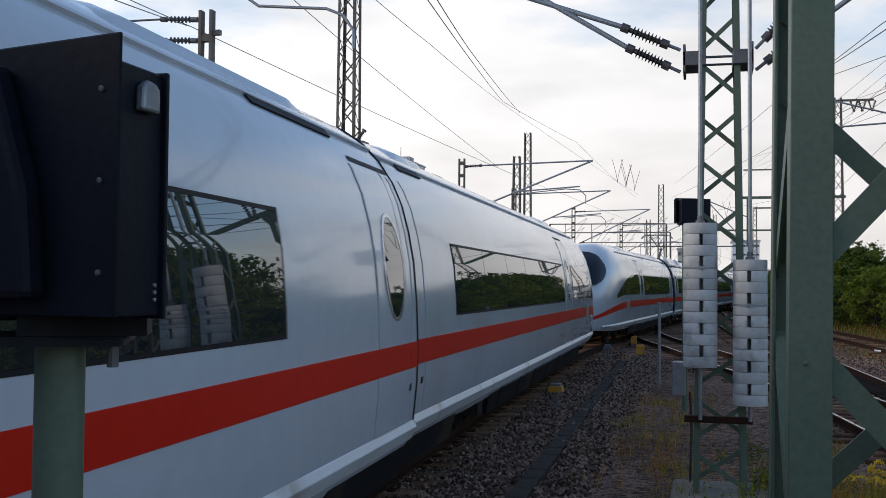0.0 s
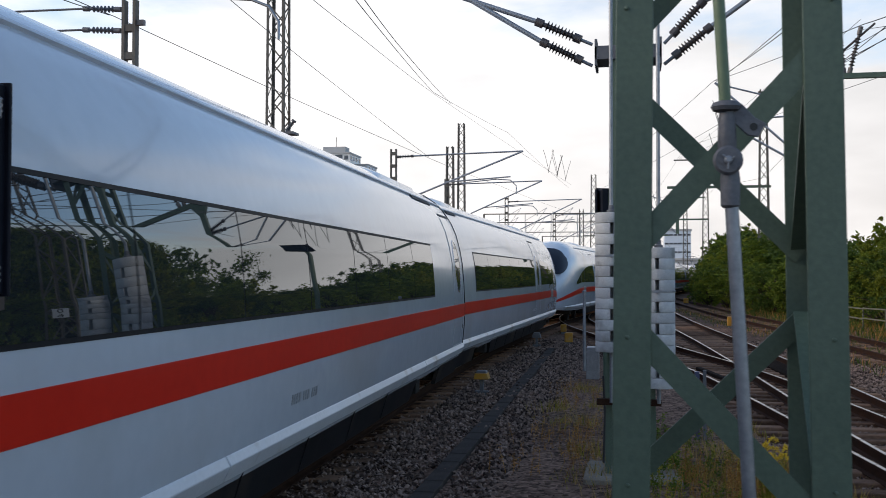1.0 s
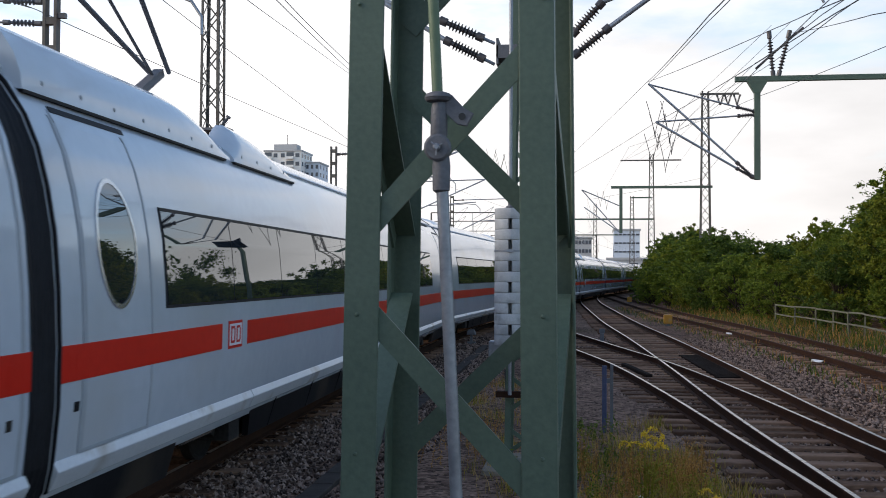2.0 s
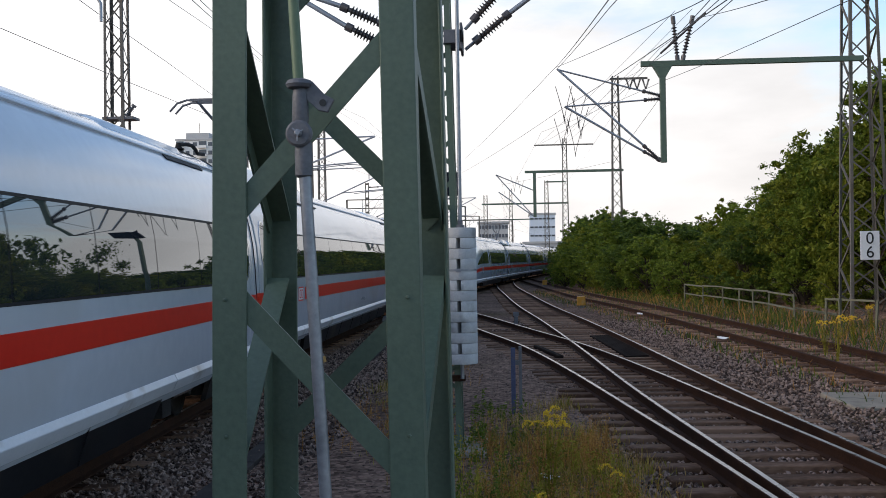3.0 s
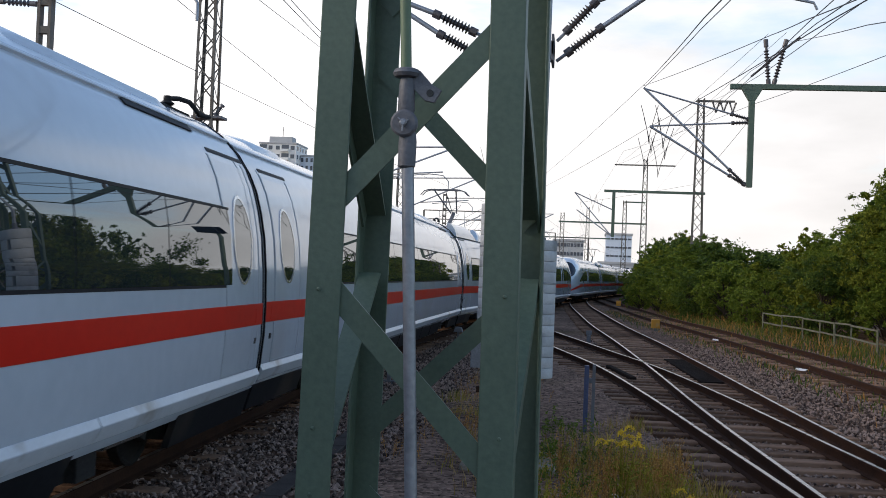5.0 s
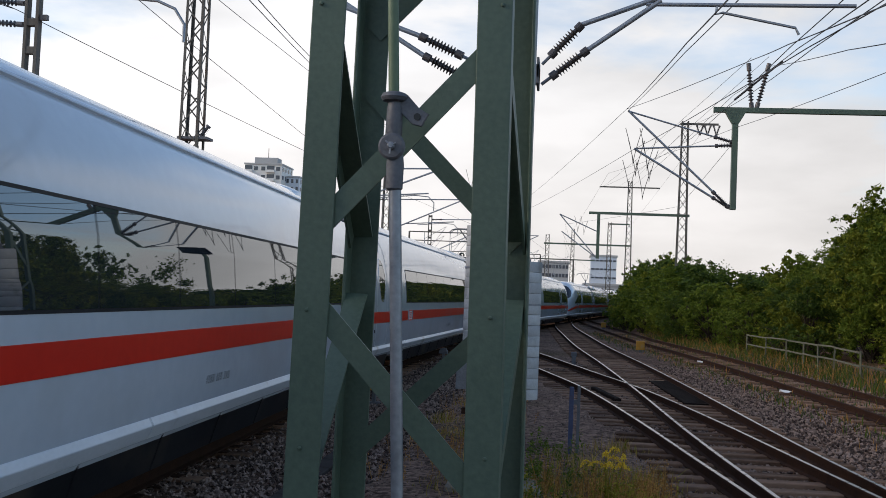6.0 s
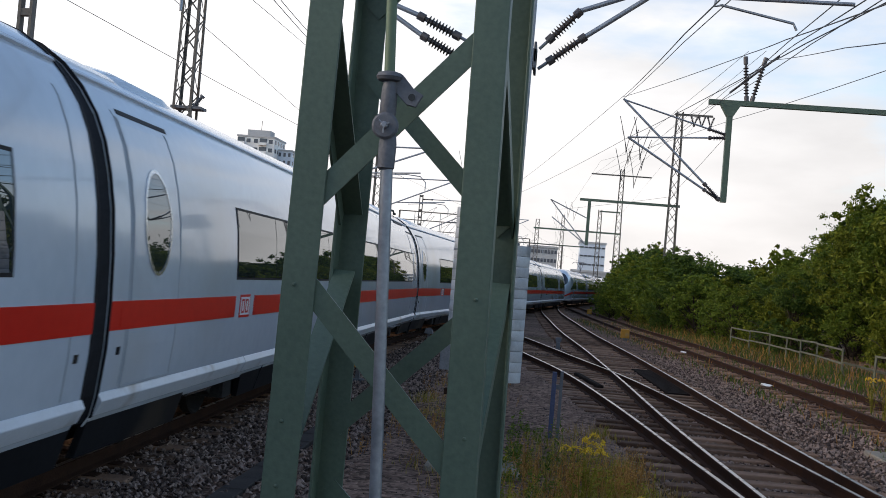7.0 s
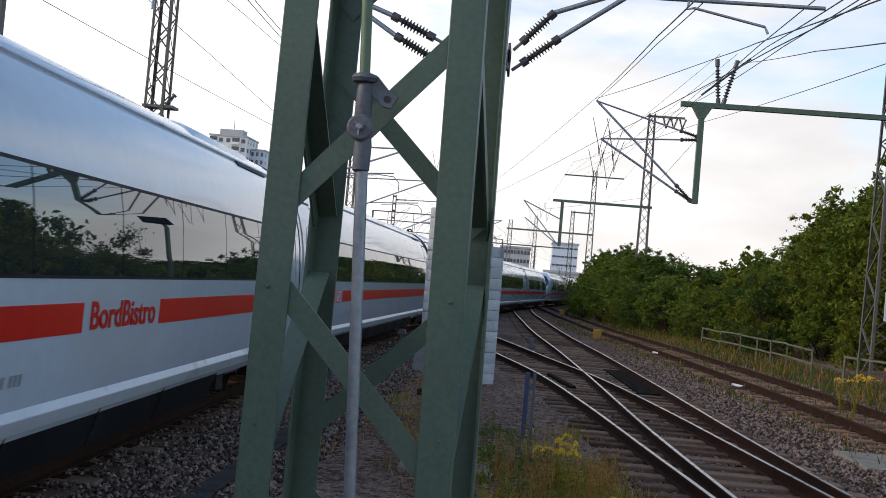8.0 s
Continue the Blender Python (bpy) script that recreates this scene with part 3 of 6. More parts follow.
def make_car(front_oval, front_win, rear_oval, rear_win, nose=False, logo=None, fairing=False, roof_gear=False, text=False, label=""):
    half = 12.17 if not nose else 12.6
    tip = half if nose else None
    car = thing("train_car" if not nose else "train_end_car", label, "train car", group="cars of the train")
    body_end = half if not nose else half - NOSE
    ys = [-half, -half + 0.03, -half + 0.06] + list(np.linspace(-half + 2, body_end, 10))
    if nose:
        ys += [half - NOSE + NOSE * u for u in (0.08, 0.16, 0.24, 0.32, 0.4, 0.48, 0.56, 0.64, 0.72, 0.79, 0.85, 0.9, 0.94, 0.97, 0.99, 1.0)]
    else:
        ys[-1:] = [half - 0.06, half - 0.03, half]
    g, ring = Geo(), []
    zs = SEC_Z
    for y in ys:
        edge = 0.985 if (y == -half or (not nose and y == half)) else 1.0
        r = [shell(y, z, 1, 0, tip) for z in zs] + [shell(y, z, -1, 0, tip) for z in reversed(zs[:-1])]
        ring.append([Vector((p.x * edge, p.y, p.z if edge == 1 else 0.52 + (p.z - 0.52) * 0.992)) for p in r])
    k = len(ring[0])
    g.v = [p for r in ring for p in r]
    for a in range(len(ys) - 1):
        for j in range(k):
            g.f.append((a * k + j, a * k + (j + 1) % k, (a + 1) * k + (j + 1) % k, (a + 1) * k + j))
            g.mi.append(0)
    g.f += [tuple(range(k)), tuple((len(ys) - 1) * k + j for j in range(k))]
    g.mi += [1, 1]
    part("body", g, [PAINT, RUBBER], car, "light grey glossy painted body shell", smooth=50)
    # glazing: one dark band a side with narrow joints, one pane a bay
    w0, w1 = -half + rear_win, (half - front_win if not nose else half - 11.55)
    bands = sided("window_band", w0 - 0.03, w1 + 0.03, 1.805, 2.685, max(2, int((w1 - w0) / 2)), 4, 0.003, tip, RUBBER, car, "black window surround")
    count = max(1, round((w1 - w0) / 1.86))
    for i in range(count):
        a, b = w0 + (w1 - w0) * i / count, w0 + (w1 - w0) * (i + 1) / count
        for side, band in zip(BOTH, bands):
            part("window_pane", skin_patch(Geo(), a + 0.012, b - 0.012, 1.835, 2.655, 2, 8, 0.008, tip, (side,), 0.004), GLASS, band, "tinted mirror-like glass", smooth=50)
    for side, band in zip(BOTH, bands):
        part("window_rail", skin_patch(Geo(), w0 - 0.01, w1 + 0.01, 2.655, 2.68, max(2, int((w1 - w0) / 2)), 1, 0.012, tip, (side,)), SKIRT, band, "thin dark upper window rail")
    # stripe
    gaps = []
    if logo is not None:
        gaps = [(-half + logo, -half + logo + 0.86)]
    if text:
        gaps = [(half - 9.90, half - 7.85)]
    start, end = -half + 0.02, half - 0.02
    if nose:
        end = half - NOSE - 0.2
    pieces, at = [], start
    for a, b in gaps:
        pieces.append((at, a))
        at = b
    pieces.append((at, end))
    for a, b in pieces:
        sided("stripe", a, b, 1.35, 1.605, max(2, int(b - a)), 2, 0.0075, tip, RED, car, "traffic red stripe")
    if nose:
        s = Geo()
        n = 14
        for side in (1, -1):
            vs = []
            for i in range(n + 1):
                y = half - NOSE - 0.2 + (NOSE * 0.9) * i / n
                u = max(0, (y - (half - NOSE)) / NOSE)
                low = 1.35 - 0.05 * u
                vs += [shell(y, low, side, 0.006, tip), shell(y, low + 0.255 - 0.02 * u, side, 0.006, tip)]
                vs += [shell(y, low, side, -0.015, tip), shell(y, low + 0.255 - 0.02 * u, side, -0.015, tip)]
            fs = []
            for i in range(n):
                q = i * 4
                fs += [(q, q + 1, q + 5, q + 4), (q, q + 4, q + 6, q + 2), (q + 1, q + 3, q + 7, q + 5)]
            s.add(vs, fs)
        part("stripe", s, RED, car, "red stripe dipping along the nose", smooth=50)
        # cab glazing
        visor = Geo()
        for side in (1, -1):
            vs, fs = [], []
            for i in range(11):
                u = 0.49 + 0.31 * i / 10
                h = math.sqrt(max(0.0, 1 - ((i - 5.2) / 5.4) ** 2))
                for k2 in range(9):
                    vs.append(shell(half - NOSE + NOSE * u, 3.9 - 0.86 * h * (1 - k2 / 8) ** 0.8, side, 0.05, tip))
            fs = [(i * 9 + k2, i * 9 + k2 + 1, (i + 1) * 9 + k2 + 1, (i + 1) * 9 + k2) for i in range(10) for k2 in range(8)]
            visor.add(vs, fs)
        part("windscreen", visor, SCREEN, car, "dark wraparound windscreen", smooth=60)
        for side in BOTH:
            for t0, t1 in ((0.0, 0.60), (0.615, 0.79), (0.805, 1.0)):
                cab, vs = Geo(), []
                for i in range(9):
                    t = t0 + (t1 - t0) * i / 8
                    lo, hi = 1.85, 2.70 - 0.72 * t**2.2
                    for k2 in range(5):
                        vs.append(shell(half - 9.7 + 6.3 * t, lo + (hi - lo) * k2 / 4, side, 0.01, tip))
                cab.add(vs, [(i * 5 + k2, i * 5 + k2 + 1, (i + 1) * 5 + k2 + 1, (i + 1) * 5 + k2) for i in range(8) for k2 in range(4)])
                part("cab_side_window", cab, GLASS, car, "swept dark side window behind the nose", smooth=60)
        cover = Geo()
        cover.box(-0.28, 0.28, half - 0.35, half + 0.28, 0.62, 1.02, chamfer=0.05)
        part("coupler", cover, UNDER, car, "black automatic coupler")
        for i, wd in enumerate((0.12, 0.42, 0.4)):
            y0 = half - NOSE - 0.75 + (0, 0.2, 0.68)[i] * 0.8
            sided("marking", y0, y0 + wd * 0.8, 1.2, 1.66, 1, 2, 0.009, tip, GREYINK, car, "grey class marking bar")
    # doors with upright oval windows
    spots = []
    if front_oval is not None:
        spots.append(half - front_oval if not nose else half - 10.6)
    if rear_oval is not None:
        spots.append(-half + rear_oval)
    for yc in spots:
        for side in BOTH:
            leaf = part("door", skin_patch(Geo(), yc - 0.62, yc + 0.62, 0.84, 3.2, 2, 14, 0.004, tip, (side,)), PAINT, car, "flush plug door leaf", smooth=50)
            for a in (yc - 0.645, yc + 0.605):
                part("door_seal", skin_patch(Geo(), a, a + 0.04, 0.84, 3.25, 1, 14, 0.0065, tip, (side,)), SEAM, leaf, "dark rubber door seal", smooth=50)
            part("door_seal", skin_patch(Geo(), yc - 0.637, yc + 0.637, 0.822, 0.845, 1, 1, 0.0085, tip, (side,)), SEAM, leaf)
            part("oval_window", oval(Geo(), yc, 2.34, 0.33, 0.445, 0.010, side=side), GLASS, leaf, "tall oval door window", smooth=60)
            part("oval_frame", oval(Geo(), yc, 2.34, 0.33, 0.445, 0.014, 0.035, side=side), CHROME, leaf, "bright ring round the oval window", smooth=60)
    for a, yc in ((half - 0.28, 1), (-half + 0.28, -1)):
        if nose and yc == 1:
            continue
        sided("door_control", a - 0.03, a + 0.03, 1.38, 1.54, 1, 1, 0.009, tip, RED, car)
        sided("push_button", a - 0.035, a + 0.035, 1.13, 1.20, 1, 1, 0.008, tip, SKIRT, car, "small recessed door control")
        sided("panel_joint", a - yc * 0.14 - 0.01, a - yc * 0.14 + 0.01, 0.84, 3.3, 1, 14, 0.005, tip, SEAM, car)
    # gutter in paler paint for the roof shoulder's highlight, and dark slots over the doors
    sided("roof_gutter", -half + 0.02, body_end - 0.05, 3.535, 3.562, 12, 1, 0.018, tip, SILL, car, "gutter strip in paler paint that draws the roof shoulder's highlight", 0.03, 30)
    for yc in spots:
        sided("door_slot", yc - 0.55, yc + 0.75, 3.285, 3.325, 3, 1, 0.006, tip, SKIRT, car, "dark slot over the door")
    # sill and skirt
    s_end = body_end + (NOSE * 0.72 if nose else 0)
    cuts = [-half, -half + 4.55, -1.2, 6.0 if nose else half - 4.55, s_end]
    for a, b in zip(cuts, cuts[1:]):
        for side in BOTH:
            part("sill", sill_piece(a + 0.012, b - 0.012, side, tip), SILL, car, "pale sill ledge with sloping top edge", smooth=25)
    low = Geo()
    for side in (1, -1):
        a, b = -half + 4.7, (half - 4.7 if not nose else half - NOSE - 1.2)
        vs = [(side * 1.40, a, 0.68), (side * 1.40, b, 0.68), (side * 1.27, b - 0.3, 0.24), (side * 1.27, a + 0.3, 0.24)]
        vs += [(side * 1.32, a, 0.68), (side * 1.32, b, 0.68), (side * 1.2, b - 0.3, 0.24), (side * 1.2, a + 0.3, 0.24)]
        low.add(vs, [(0, 1, 2, 3), (7, 6, 5, 4), (0, 4, 5, 1), (1, 5, 6, 2), (2, 6, 7, 3), (3, 7, 4, 0)])
    part("skirt", low, SKIRT, car, "dark grey lower skirt panels")
    for y0, y1 in ((-half + 0.02, -half + 2.5),) + (() if nose else ((half - 2.5, half - 0.02),)):
        for side in BOTH:
            m = Matrix.Diagonal((side, 1, 1, 1))
            part("end_skirt", Geo().prism([(1.40, 0.68), (1.27, 0.24), (1.20, 0.24), (1.33, 0.68)], y0, y1, m), SKIRT, car, "dark grey skirt below the car end")
    for y in np.arange(-half + 5.8, half - 6 - (4 if nose else 0), 1.9):
        part("skirt_joint", Geo().beam((1.402, y, 0.67), (1.272, y, 0.25), 0.02, 0.012, (0, 1, 0)), RUBBER, car)
    tank = Geo().box(-1.15, 1.15, -half + 4.9, (half - 4.9 if not nose else half - NOSE - 1.5), 0.24, 0.5)
    # added full-length plate, only to block light under the car
    tank.box(-1.25, 1.25, -half + 0.05, half - 0.05 - (3.5 if nose else 0), 0.56, 0.68)
    for y in (-half + 0.4, half - 0.4 - (3.0 if nose else 0)):
        tank.box(-1.1, 1.1, y - 0.25, y + 0.25, 0.35, 0.6)
    for y in (-half + 4.4, half - 4.4 - (2.3 if nose else 0)):
        tank.box(0.85, 1.3, y - 0.18, y + 0.18, 0.3, 0.58)
    part("underframe", tank, UNDER, car, "black underfloor equipment with an added plate that blocks light beneath")
    for yc in (-8.69, 8.69 if not nose else half - NOSE - 0.1):
        make_bogie(car, yc)
    # bellows behind the rear end
    bel, rings = Geo(), 11
    zs2 = [0.56, 0.8, 1.2, 1.6, 2.0, 2.4, 2.7, 2.98, 3.21, 3.43, 3.62, 3.77, 3.86]
    for i in range(rings):
        sc = 0.985 if i % 2 == 0 else 0.972
        out = [(float(np.interp(z, SEC_Z, SEC_W)) * sc, z * 0.995) for z in zs2]
        bel.v += [(x, -half - 0.01 - 0.042 * i, z) for x, z in out + [(-x, z) for x, z in reversed(out)]]
    nb = 2 * len(zs2)
    bel.f = [(i * nb + j, i * nb + (j + 1) % nb, (i + 1) * nb + (j + 1) % nb, (i + 1) * nb + j) for i in range(rings - 1) for j in range(nb)]
    bel.mi = [0] * len(bel.f)
    part("gangway_bellows", bel, RUBBER, car, "black rubber gangway bellows")
    for y in (-half, half - 0.025):
        if not (nose and y > 0):
            sided("end_lip", y, y + 0.025, 0.60, 3.86, 1, 16, 0.009, tip, RUBBER, car, "black rubber edge of the gangway")
    # writing and small marks on the flank
    if logo is not None:
        y0 = -half + logo + 0.21
        part("logo_plate", skin_patch(Geo(), y0, y0 + 0.46, 1.335, 1.62, 1, 2, 0.004, tip, (1,)), RED, car, "red operator emblem frame")
        inner = part("logo_field", skin_patch(Geo(), y0 + 0.03, y0 + 0.43, 1.365, 1.59, 1, 2, 0.007, tip, (1,)), WHITE, car, "white emblem field")
        bars = Geo()
        for b0, b1 in ((0.07, 0.21), (0.25, 0.39)):
            skin_patch(bars, y0 + b0, y0 + b0 + 0.035, 1.39, 1.565, 1, 1, 0.009, tip, (1,))
            skin_patch(bars, y0 + b1 - 0.035, y0 + b1, 1.41, 1.545, 1, 1, 0.009, tip, (1,))
            for z in (1.39, 1.54):
                skin_patch(bars, y0 + b0, y0 + b1 - 0.02, z, z + 0.025, 1, 1, 0.009, tip, (1,))
        part("emblem", bars, RED, inner)
    for i in range(10):
        y = 1.2 - i * 0.075 - (0.06 if i > 2 else 0) - (0.06 if i > 5 else 0)
        part("marking", skin_patch(Geo(), y, y + 0.05, 1.0, 1.09, 1, 1, 0.003, tip, (1,)), GREYINK, car, "small grey running number bar")
    if text:
        cu = bpy.data.curves.new("text", "FONT")
        cu.body, cu.size, cu.align_x, cu.align_y, cu.extrude = "BordBistro", 0.36, "CENTER", "CENTER", 0.002
        cu.offset = 0.006
        tmp = bpy.data.objects.new("text", cu)
        me = bpy.data.meshes.new_from_object(tmp)
        bpy.data.objects.remove(tmp)
        me.materials.append(RED)
        wd = max(v.co.x for v in me.vertices) - min(v.co.x for v in me.vertices)
        me.transform(Matrix.Diagonal((1.72 / wd, 0.95, 1, 1)))
        ob = new("lettering", me)
        ob.parent = car
        ob.matrix_basis = pose(1.486, half - 8.87, 1.475, 90, 0, 90)
        tagged(ob, "red bistro lettering on the pale flank")
    # roof
    if fairing:
        for y0, y1, hgt, first in ((-half + 0.12, -half + 4.75, 0.37, True), (-half + 4.9, -half + 7.75, 0.36, False)):
            for sx in (1, -1):
                fr, n = Geo(), 24
                for i in range(n + 1):
                    t = i / n
                    y = y0 + (y1 - y0) * t
                    if first:
                        rise = hgt * (1 - max(0, (t - 0.62) / 0.38) ** 2.6 * 0.72)
                    else:
                        rise = hgt * (0.35 + 0.65 * min(1, t * 9)) * (1 - max(0, (t - 0.12) / 0.88) ** 1.9 * 0.85)
                    out = [(1.115, 3.40), (1.105, 3.40 + rise * 0.30), (1.05, 3.42 + rise * 0.66), (0.95, 3.46 + rise * 0.95), (0.84, 3.50 + rise * 1.06), (0.76, 3.50 + rise * 1.06), (0.80, 3.44)]
                    fr.v += [(sx * x, y, z) for x, z in out]
                for i in range(n):
                    for k2 in range(7):
                        fr.f.append((i * 7 + k2, i * 7 + (k2 + 1) % 7, (i + 1) * 7 + (k2 + 1) % 7, (i + 1) * 7 + k2))
                        fr.mi.append(0)
                fr.f += [tuple(range(7)), tuple(n * 7 + q for q in range(7))]
                fr.mi += [0, 0]
                panel = part("roof_fairing", fr, PAINT, car, "curved pale roof fairing beside the pantograph", smooth=60)
                # black strip paints the shadow line under the fairing's edge
                part("fairing_gap", Geo().box(min(sx * 1.04, sx * 1.118), max(sx * 1.04, sx * 1.118), y0 + 0.02, y1 - 0.15, 3.38, 3.402), RUBBER, panel, "black strip painting the shadow gap below the fairing")
                for y in np.arange(y0 + 0.3, y1 - 0.4, 0.62):
                    part("bolt", Geo().lathe([(0.020, 0), (0.020, 0.005), (0.012, 0.007)], pose(sx * 1.106, y, 3.49, 0, 90 * sx, 0), 8), SEAM, panel)
        pan = Geo()
        yb = -half + 3.5
        pan.box(-0.6, 0.6, yb - 0.9, yb + 0.9, 3.78, 3.86)
        pan.beam((0, yb + 0.7, 3.9), (0, yb + 1.9, 4.55), 0.12, 0.1)
        for sx in (-1, 1):
            pan.tube([(sx * 0.12, yb + 1.9, 4.55), (sx * 0.42, yb + 0.0, 5.28)], 0.03, 6)
            pan.tube([(sx * 0.42, yb + 0.0, 5.28), (sx * 0.42, yb - 0.32, 5.32)], 0.02, 6)
            for dy in (0.05, -0.3):
                pan.tube([(sx * 0.42, yb + dy, 5.32), (sx * 0.6, yb + dy, 5.34), (sx * 0.8, yb + dy, 5.28), (sx * 0.95, yb + dy, 5.12)], 0.022, 6)
        for dy in (0.05, -0.3):
            pan.beam((-0.55, yb + dy, 5.34), (0.55, yb + dy, 5.34), 0.06, 0.05)
        pan.tube([(0, yb + 1.75, 4.45), (0, yb + 0.1, 5.25)], 0.02, 6)
        part("pantograph", pan, CASTING, car, "raised single-arm pantograph", smooth=40)
    if not nose:
        part("roof_unit", roof_cover(half - 5.2, half - 1.2), PAINT, car, "low rounded pale roof cover", smooth=60)
    if not fairing:
        for y0, y1 in ((-half + 1.2, -half + 3.4),) + (((half - 10.6, half - 8.4),) if nose else ()):
            part("roof_unit", roof_cover(y0, y1), PAINT, car, "low pale air-conditioning cover", smooth=60)
    if roof_gear:
        part("cable_tray", Geo().box(-0.6, 0.6, half - 1.3, half - 0.4, 3.72, 3.82, chamfer=0.01), UNDER, car, "dark tray under the roof cables")
        for dx in (-0.5, 0.0, 0.5):
            gear = Geo().lathe([(0.05, 0), (0.09, 0.03), (0.05, 0.06), (0.09, 0.09), (0.05, 0.12), (0.09, 0.15), (0.05, 0.18), (0.04, 0.24)], pose(dx, half - 0.9, 3.72), 10)
            gear.tube([(dx, half - 0.9, 3.93), (dx + 0.03, half - 0.6, 3.975), (dx + 0.05, half - 0.3, 3.985), (dx + 0.03, half, 3.94), (dx, half + 0.2, 3.91), (dx, half + 0.6, 3.94)], 0.03, 8)
            part("roof_cable", gear, UNDER, car, "dark high-voltage insulator and roof cable", smooth=40)
    a, b = (-half + 0.9, -half + 1.9) if nose else (half - 3.3, half - 1.5)
    sided("roof_grille", a, b, 3.47, 3.55, 2, 1, 0.012, tip, SKIRT, car, "dark louvred roof strip")
    return car


def make_train():
    cars = []
    pale = "pale grey high-speed train car with red stripe and tinted windows"
    end1 = make_car(1, 0, None, 2.0, nose=True, label="pale grey streamlined end car coupled nose to nose")
    car2 = make_car(0.82, 3.75, 1.0, 1.97, logo=3.42, fairing=True, label="pale grey train car with red stripe, tinted windows and raised pantograph")
    car3 = make_car(0.75, 1.55, 1.07, 4.35, logo=4.57, roof_gear=True, label="pale grey train car with red stripe, tinted windows and roof cables")
    car4 = make_car(0.83, 1.28, 1.1, 3.85, logo=3.82, roof_gear=True, label=pale)
    car5 = make_car(None, 1.45, 1.1, 3.9, text=True, label="pale grey train car with red bistro lettering and tinted windows")
    cars += [(end1, 13.04, False), (car2, -11.99, False), (car3, -11.99 - 24.775, False), (car4, -11.99 - 2 * 24.775, False), (car5, -11.99 - 3 * 24.775, False)]
    tip = 0.44 + 25.2 + 0.55
    end2 = copy_thing(end1, pose(0, 0, 0))
    end2["label"] = "pale streamlined end car of the leading unit, nose facing back"
    cars.append((end2, tip + 12.6, True))
    at = tip + 25.2 + 0.44
    for i in range(6):
        c = copy_thing(car2 if i in (0, 4) else car4, pose(0, 0, 0))
        cars.append((c, at + 12.17 + i * 24.775, i % 2 == 1))
    end3 = copy_thing(end1, pose(0, 0, 0))
    cars.append((end3, at + 6 * 24.775 + 12.6, False))
    return cars


CARS = make_train()
START, SPEED = 10.4, 10.28


def motions():
    for car, offset, back in CARS:
        rows = []
        for k in range(17):
            t = k * 0.5
            s = START + SPEED * t + offset
            a, b = on_line(s - 8.7), on_line(s + 8.7)
            mid, d = (a + b) / 2, b - a
            rows.append((t, pose(mid.x, mid.y, 0, 0, 0, math.degrees(math.atan2(-d.x, d.y)) + (180 if back else 0))))
        walk(car, rows)


# ---- masts and overhead line ----
def lattice(mast, base, top, w0, d0, w1, d1, leg, flat, pitch, mat, phase=0.0, thick=0.008, name_leg="leg", gap=0.0, wide_back=0.0):
    """Four angle legs and zigzag flats between base and top (heights), widths w0 x d0 below and w1 x d1 above, about the thing's own axis."""
    def corner(sx, sy, z):
        t = (z - base) / (top - base)
        more = wide_back if sx > 0 and sy > 0 else 0.0
        return Vector((sx * (w0 + (w1 - w0) * t) / 2 + more, sy * (d0 + (d1 - d0) * t) / 2, z))
    for sx in (-1, 1):
        for sy in (-1, 1):
            part(name_leg, Geo().angle(corner(sx, sy, base), corner(sx, sy, top), leg, thick, (-sx, 0, 0), (0, -sy, 0)), mat, mast, bevel=0.003 if leg > 0.08 else 0)
    for face in range(4):
        g, k, z = Geo(), 0, base + phase - 2 * pitch
        if face:
            k = 1
        while z < top - 0.02:
            z0, z1 = max(z + gap, base), min(z + pitch - gap, top)
            if z1 > z0 + 0.05:
                f0, f1 = (z0 - z - gap) / (pitch - 2 * gap), (z1 - z - gap) / (pitch - 2 * gap)
                up = (k % 2 == 0)
                if face < 2:
                    sy = -1 if face == 0 else 1
                    a, b = corner(-1, sy, z0), corner(1, sy, z0)
                    c, d = corner(-1, sy, z1), corner(1, sy, z1)
                    inset = Vector((0, -sy * (thick + 0.004), 0))
                    nrm = (0, 1, 0)
                else:
                    sx = -1 if face == 2 else 1
                    a, b = corner(sx, -1, z0), corner(sx, 1, z0)
                    c, d = corner(sx, -1, z1), corner(sx, 1, z1)
                    inset = Vector((-sx * (thick + 0.004), 0, 0))
                    nrm = (1, 0, 0)
                m = leg * 0.5
                e0, e1 = (b - a).normalized() * m, (d - c).normalized() * m
                a, b, c, d = a + e0, b - e0, c + e1, d - e1
                p, q = (a.lerp(b, f0), c.lerp(d, f1)) if up else (b.lerp(a, f0), d.lerp(c, f1))
                g.beam(p + inset, q + inset, flat, 0.008, nrm)
                if flat > 0.05 and face > 1:
                    up_n = (q - p).normalized().cross(Vector(nrm)).normalized() * (flat / 2 - 0.004)
                    up_n = up_n if up_n.z > 0 else -up_n
                    deep = inset.normalized() * (0.004 + flat / 2)
                    g.beam(p + inset + up_n + deep, q + inset + up_n + deep, 0.008, flat, nrm)
            z += pitch
            k += 1
        part("lattice_face", g, mat, mast)
    return mast


def insulator(g, p, q, r, sheds):
    """A rod insulator with sheds from p to q."""
    p, q = Vector(p), Vector(q)
    m = Matrix.Translation(p) @ (q - p).to_track_quat("Z", "Y").to_matrix().to_4x4()
    n = (q - p).length
    prof = [(r * 0.9, 0), (r * 0.9, n * 0.16), (r * 0.5, n * 0.17)]
    for i in range(sheds):
        z = n * (0.2 + 0.6 * i / sheds)
        prof += [(r * 0.5, z), (r * 1.15, z + n * 0.018), (r * 0.5, z + n * 0.04)]
    prof += [(r * 0.5, n * 0.83), (r * 0.9, n * 0.84), (r * 0.9, n)]
    g.lathe(prof, m, 12)


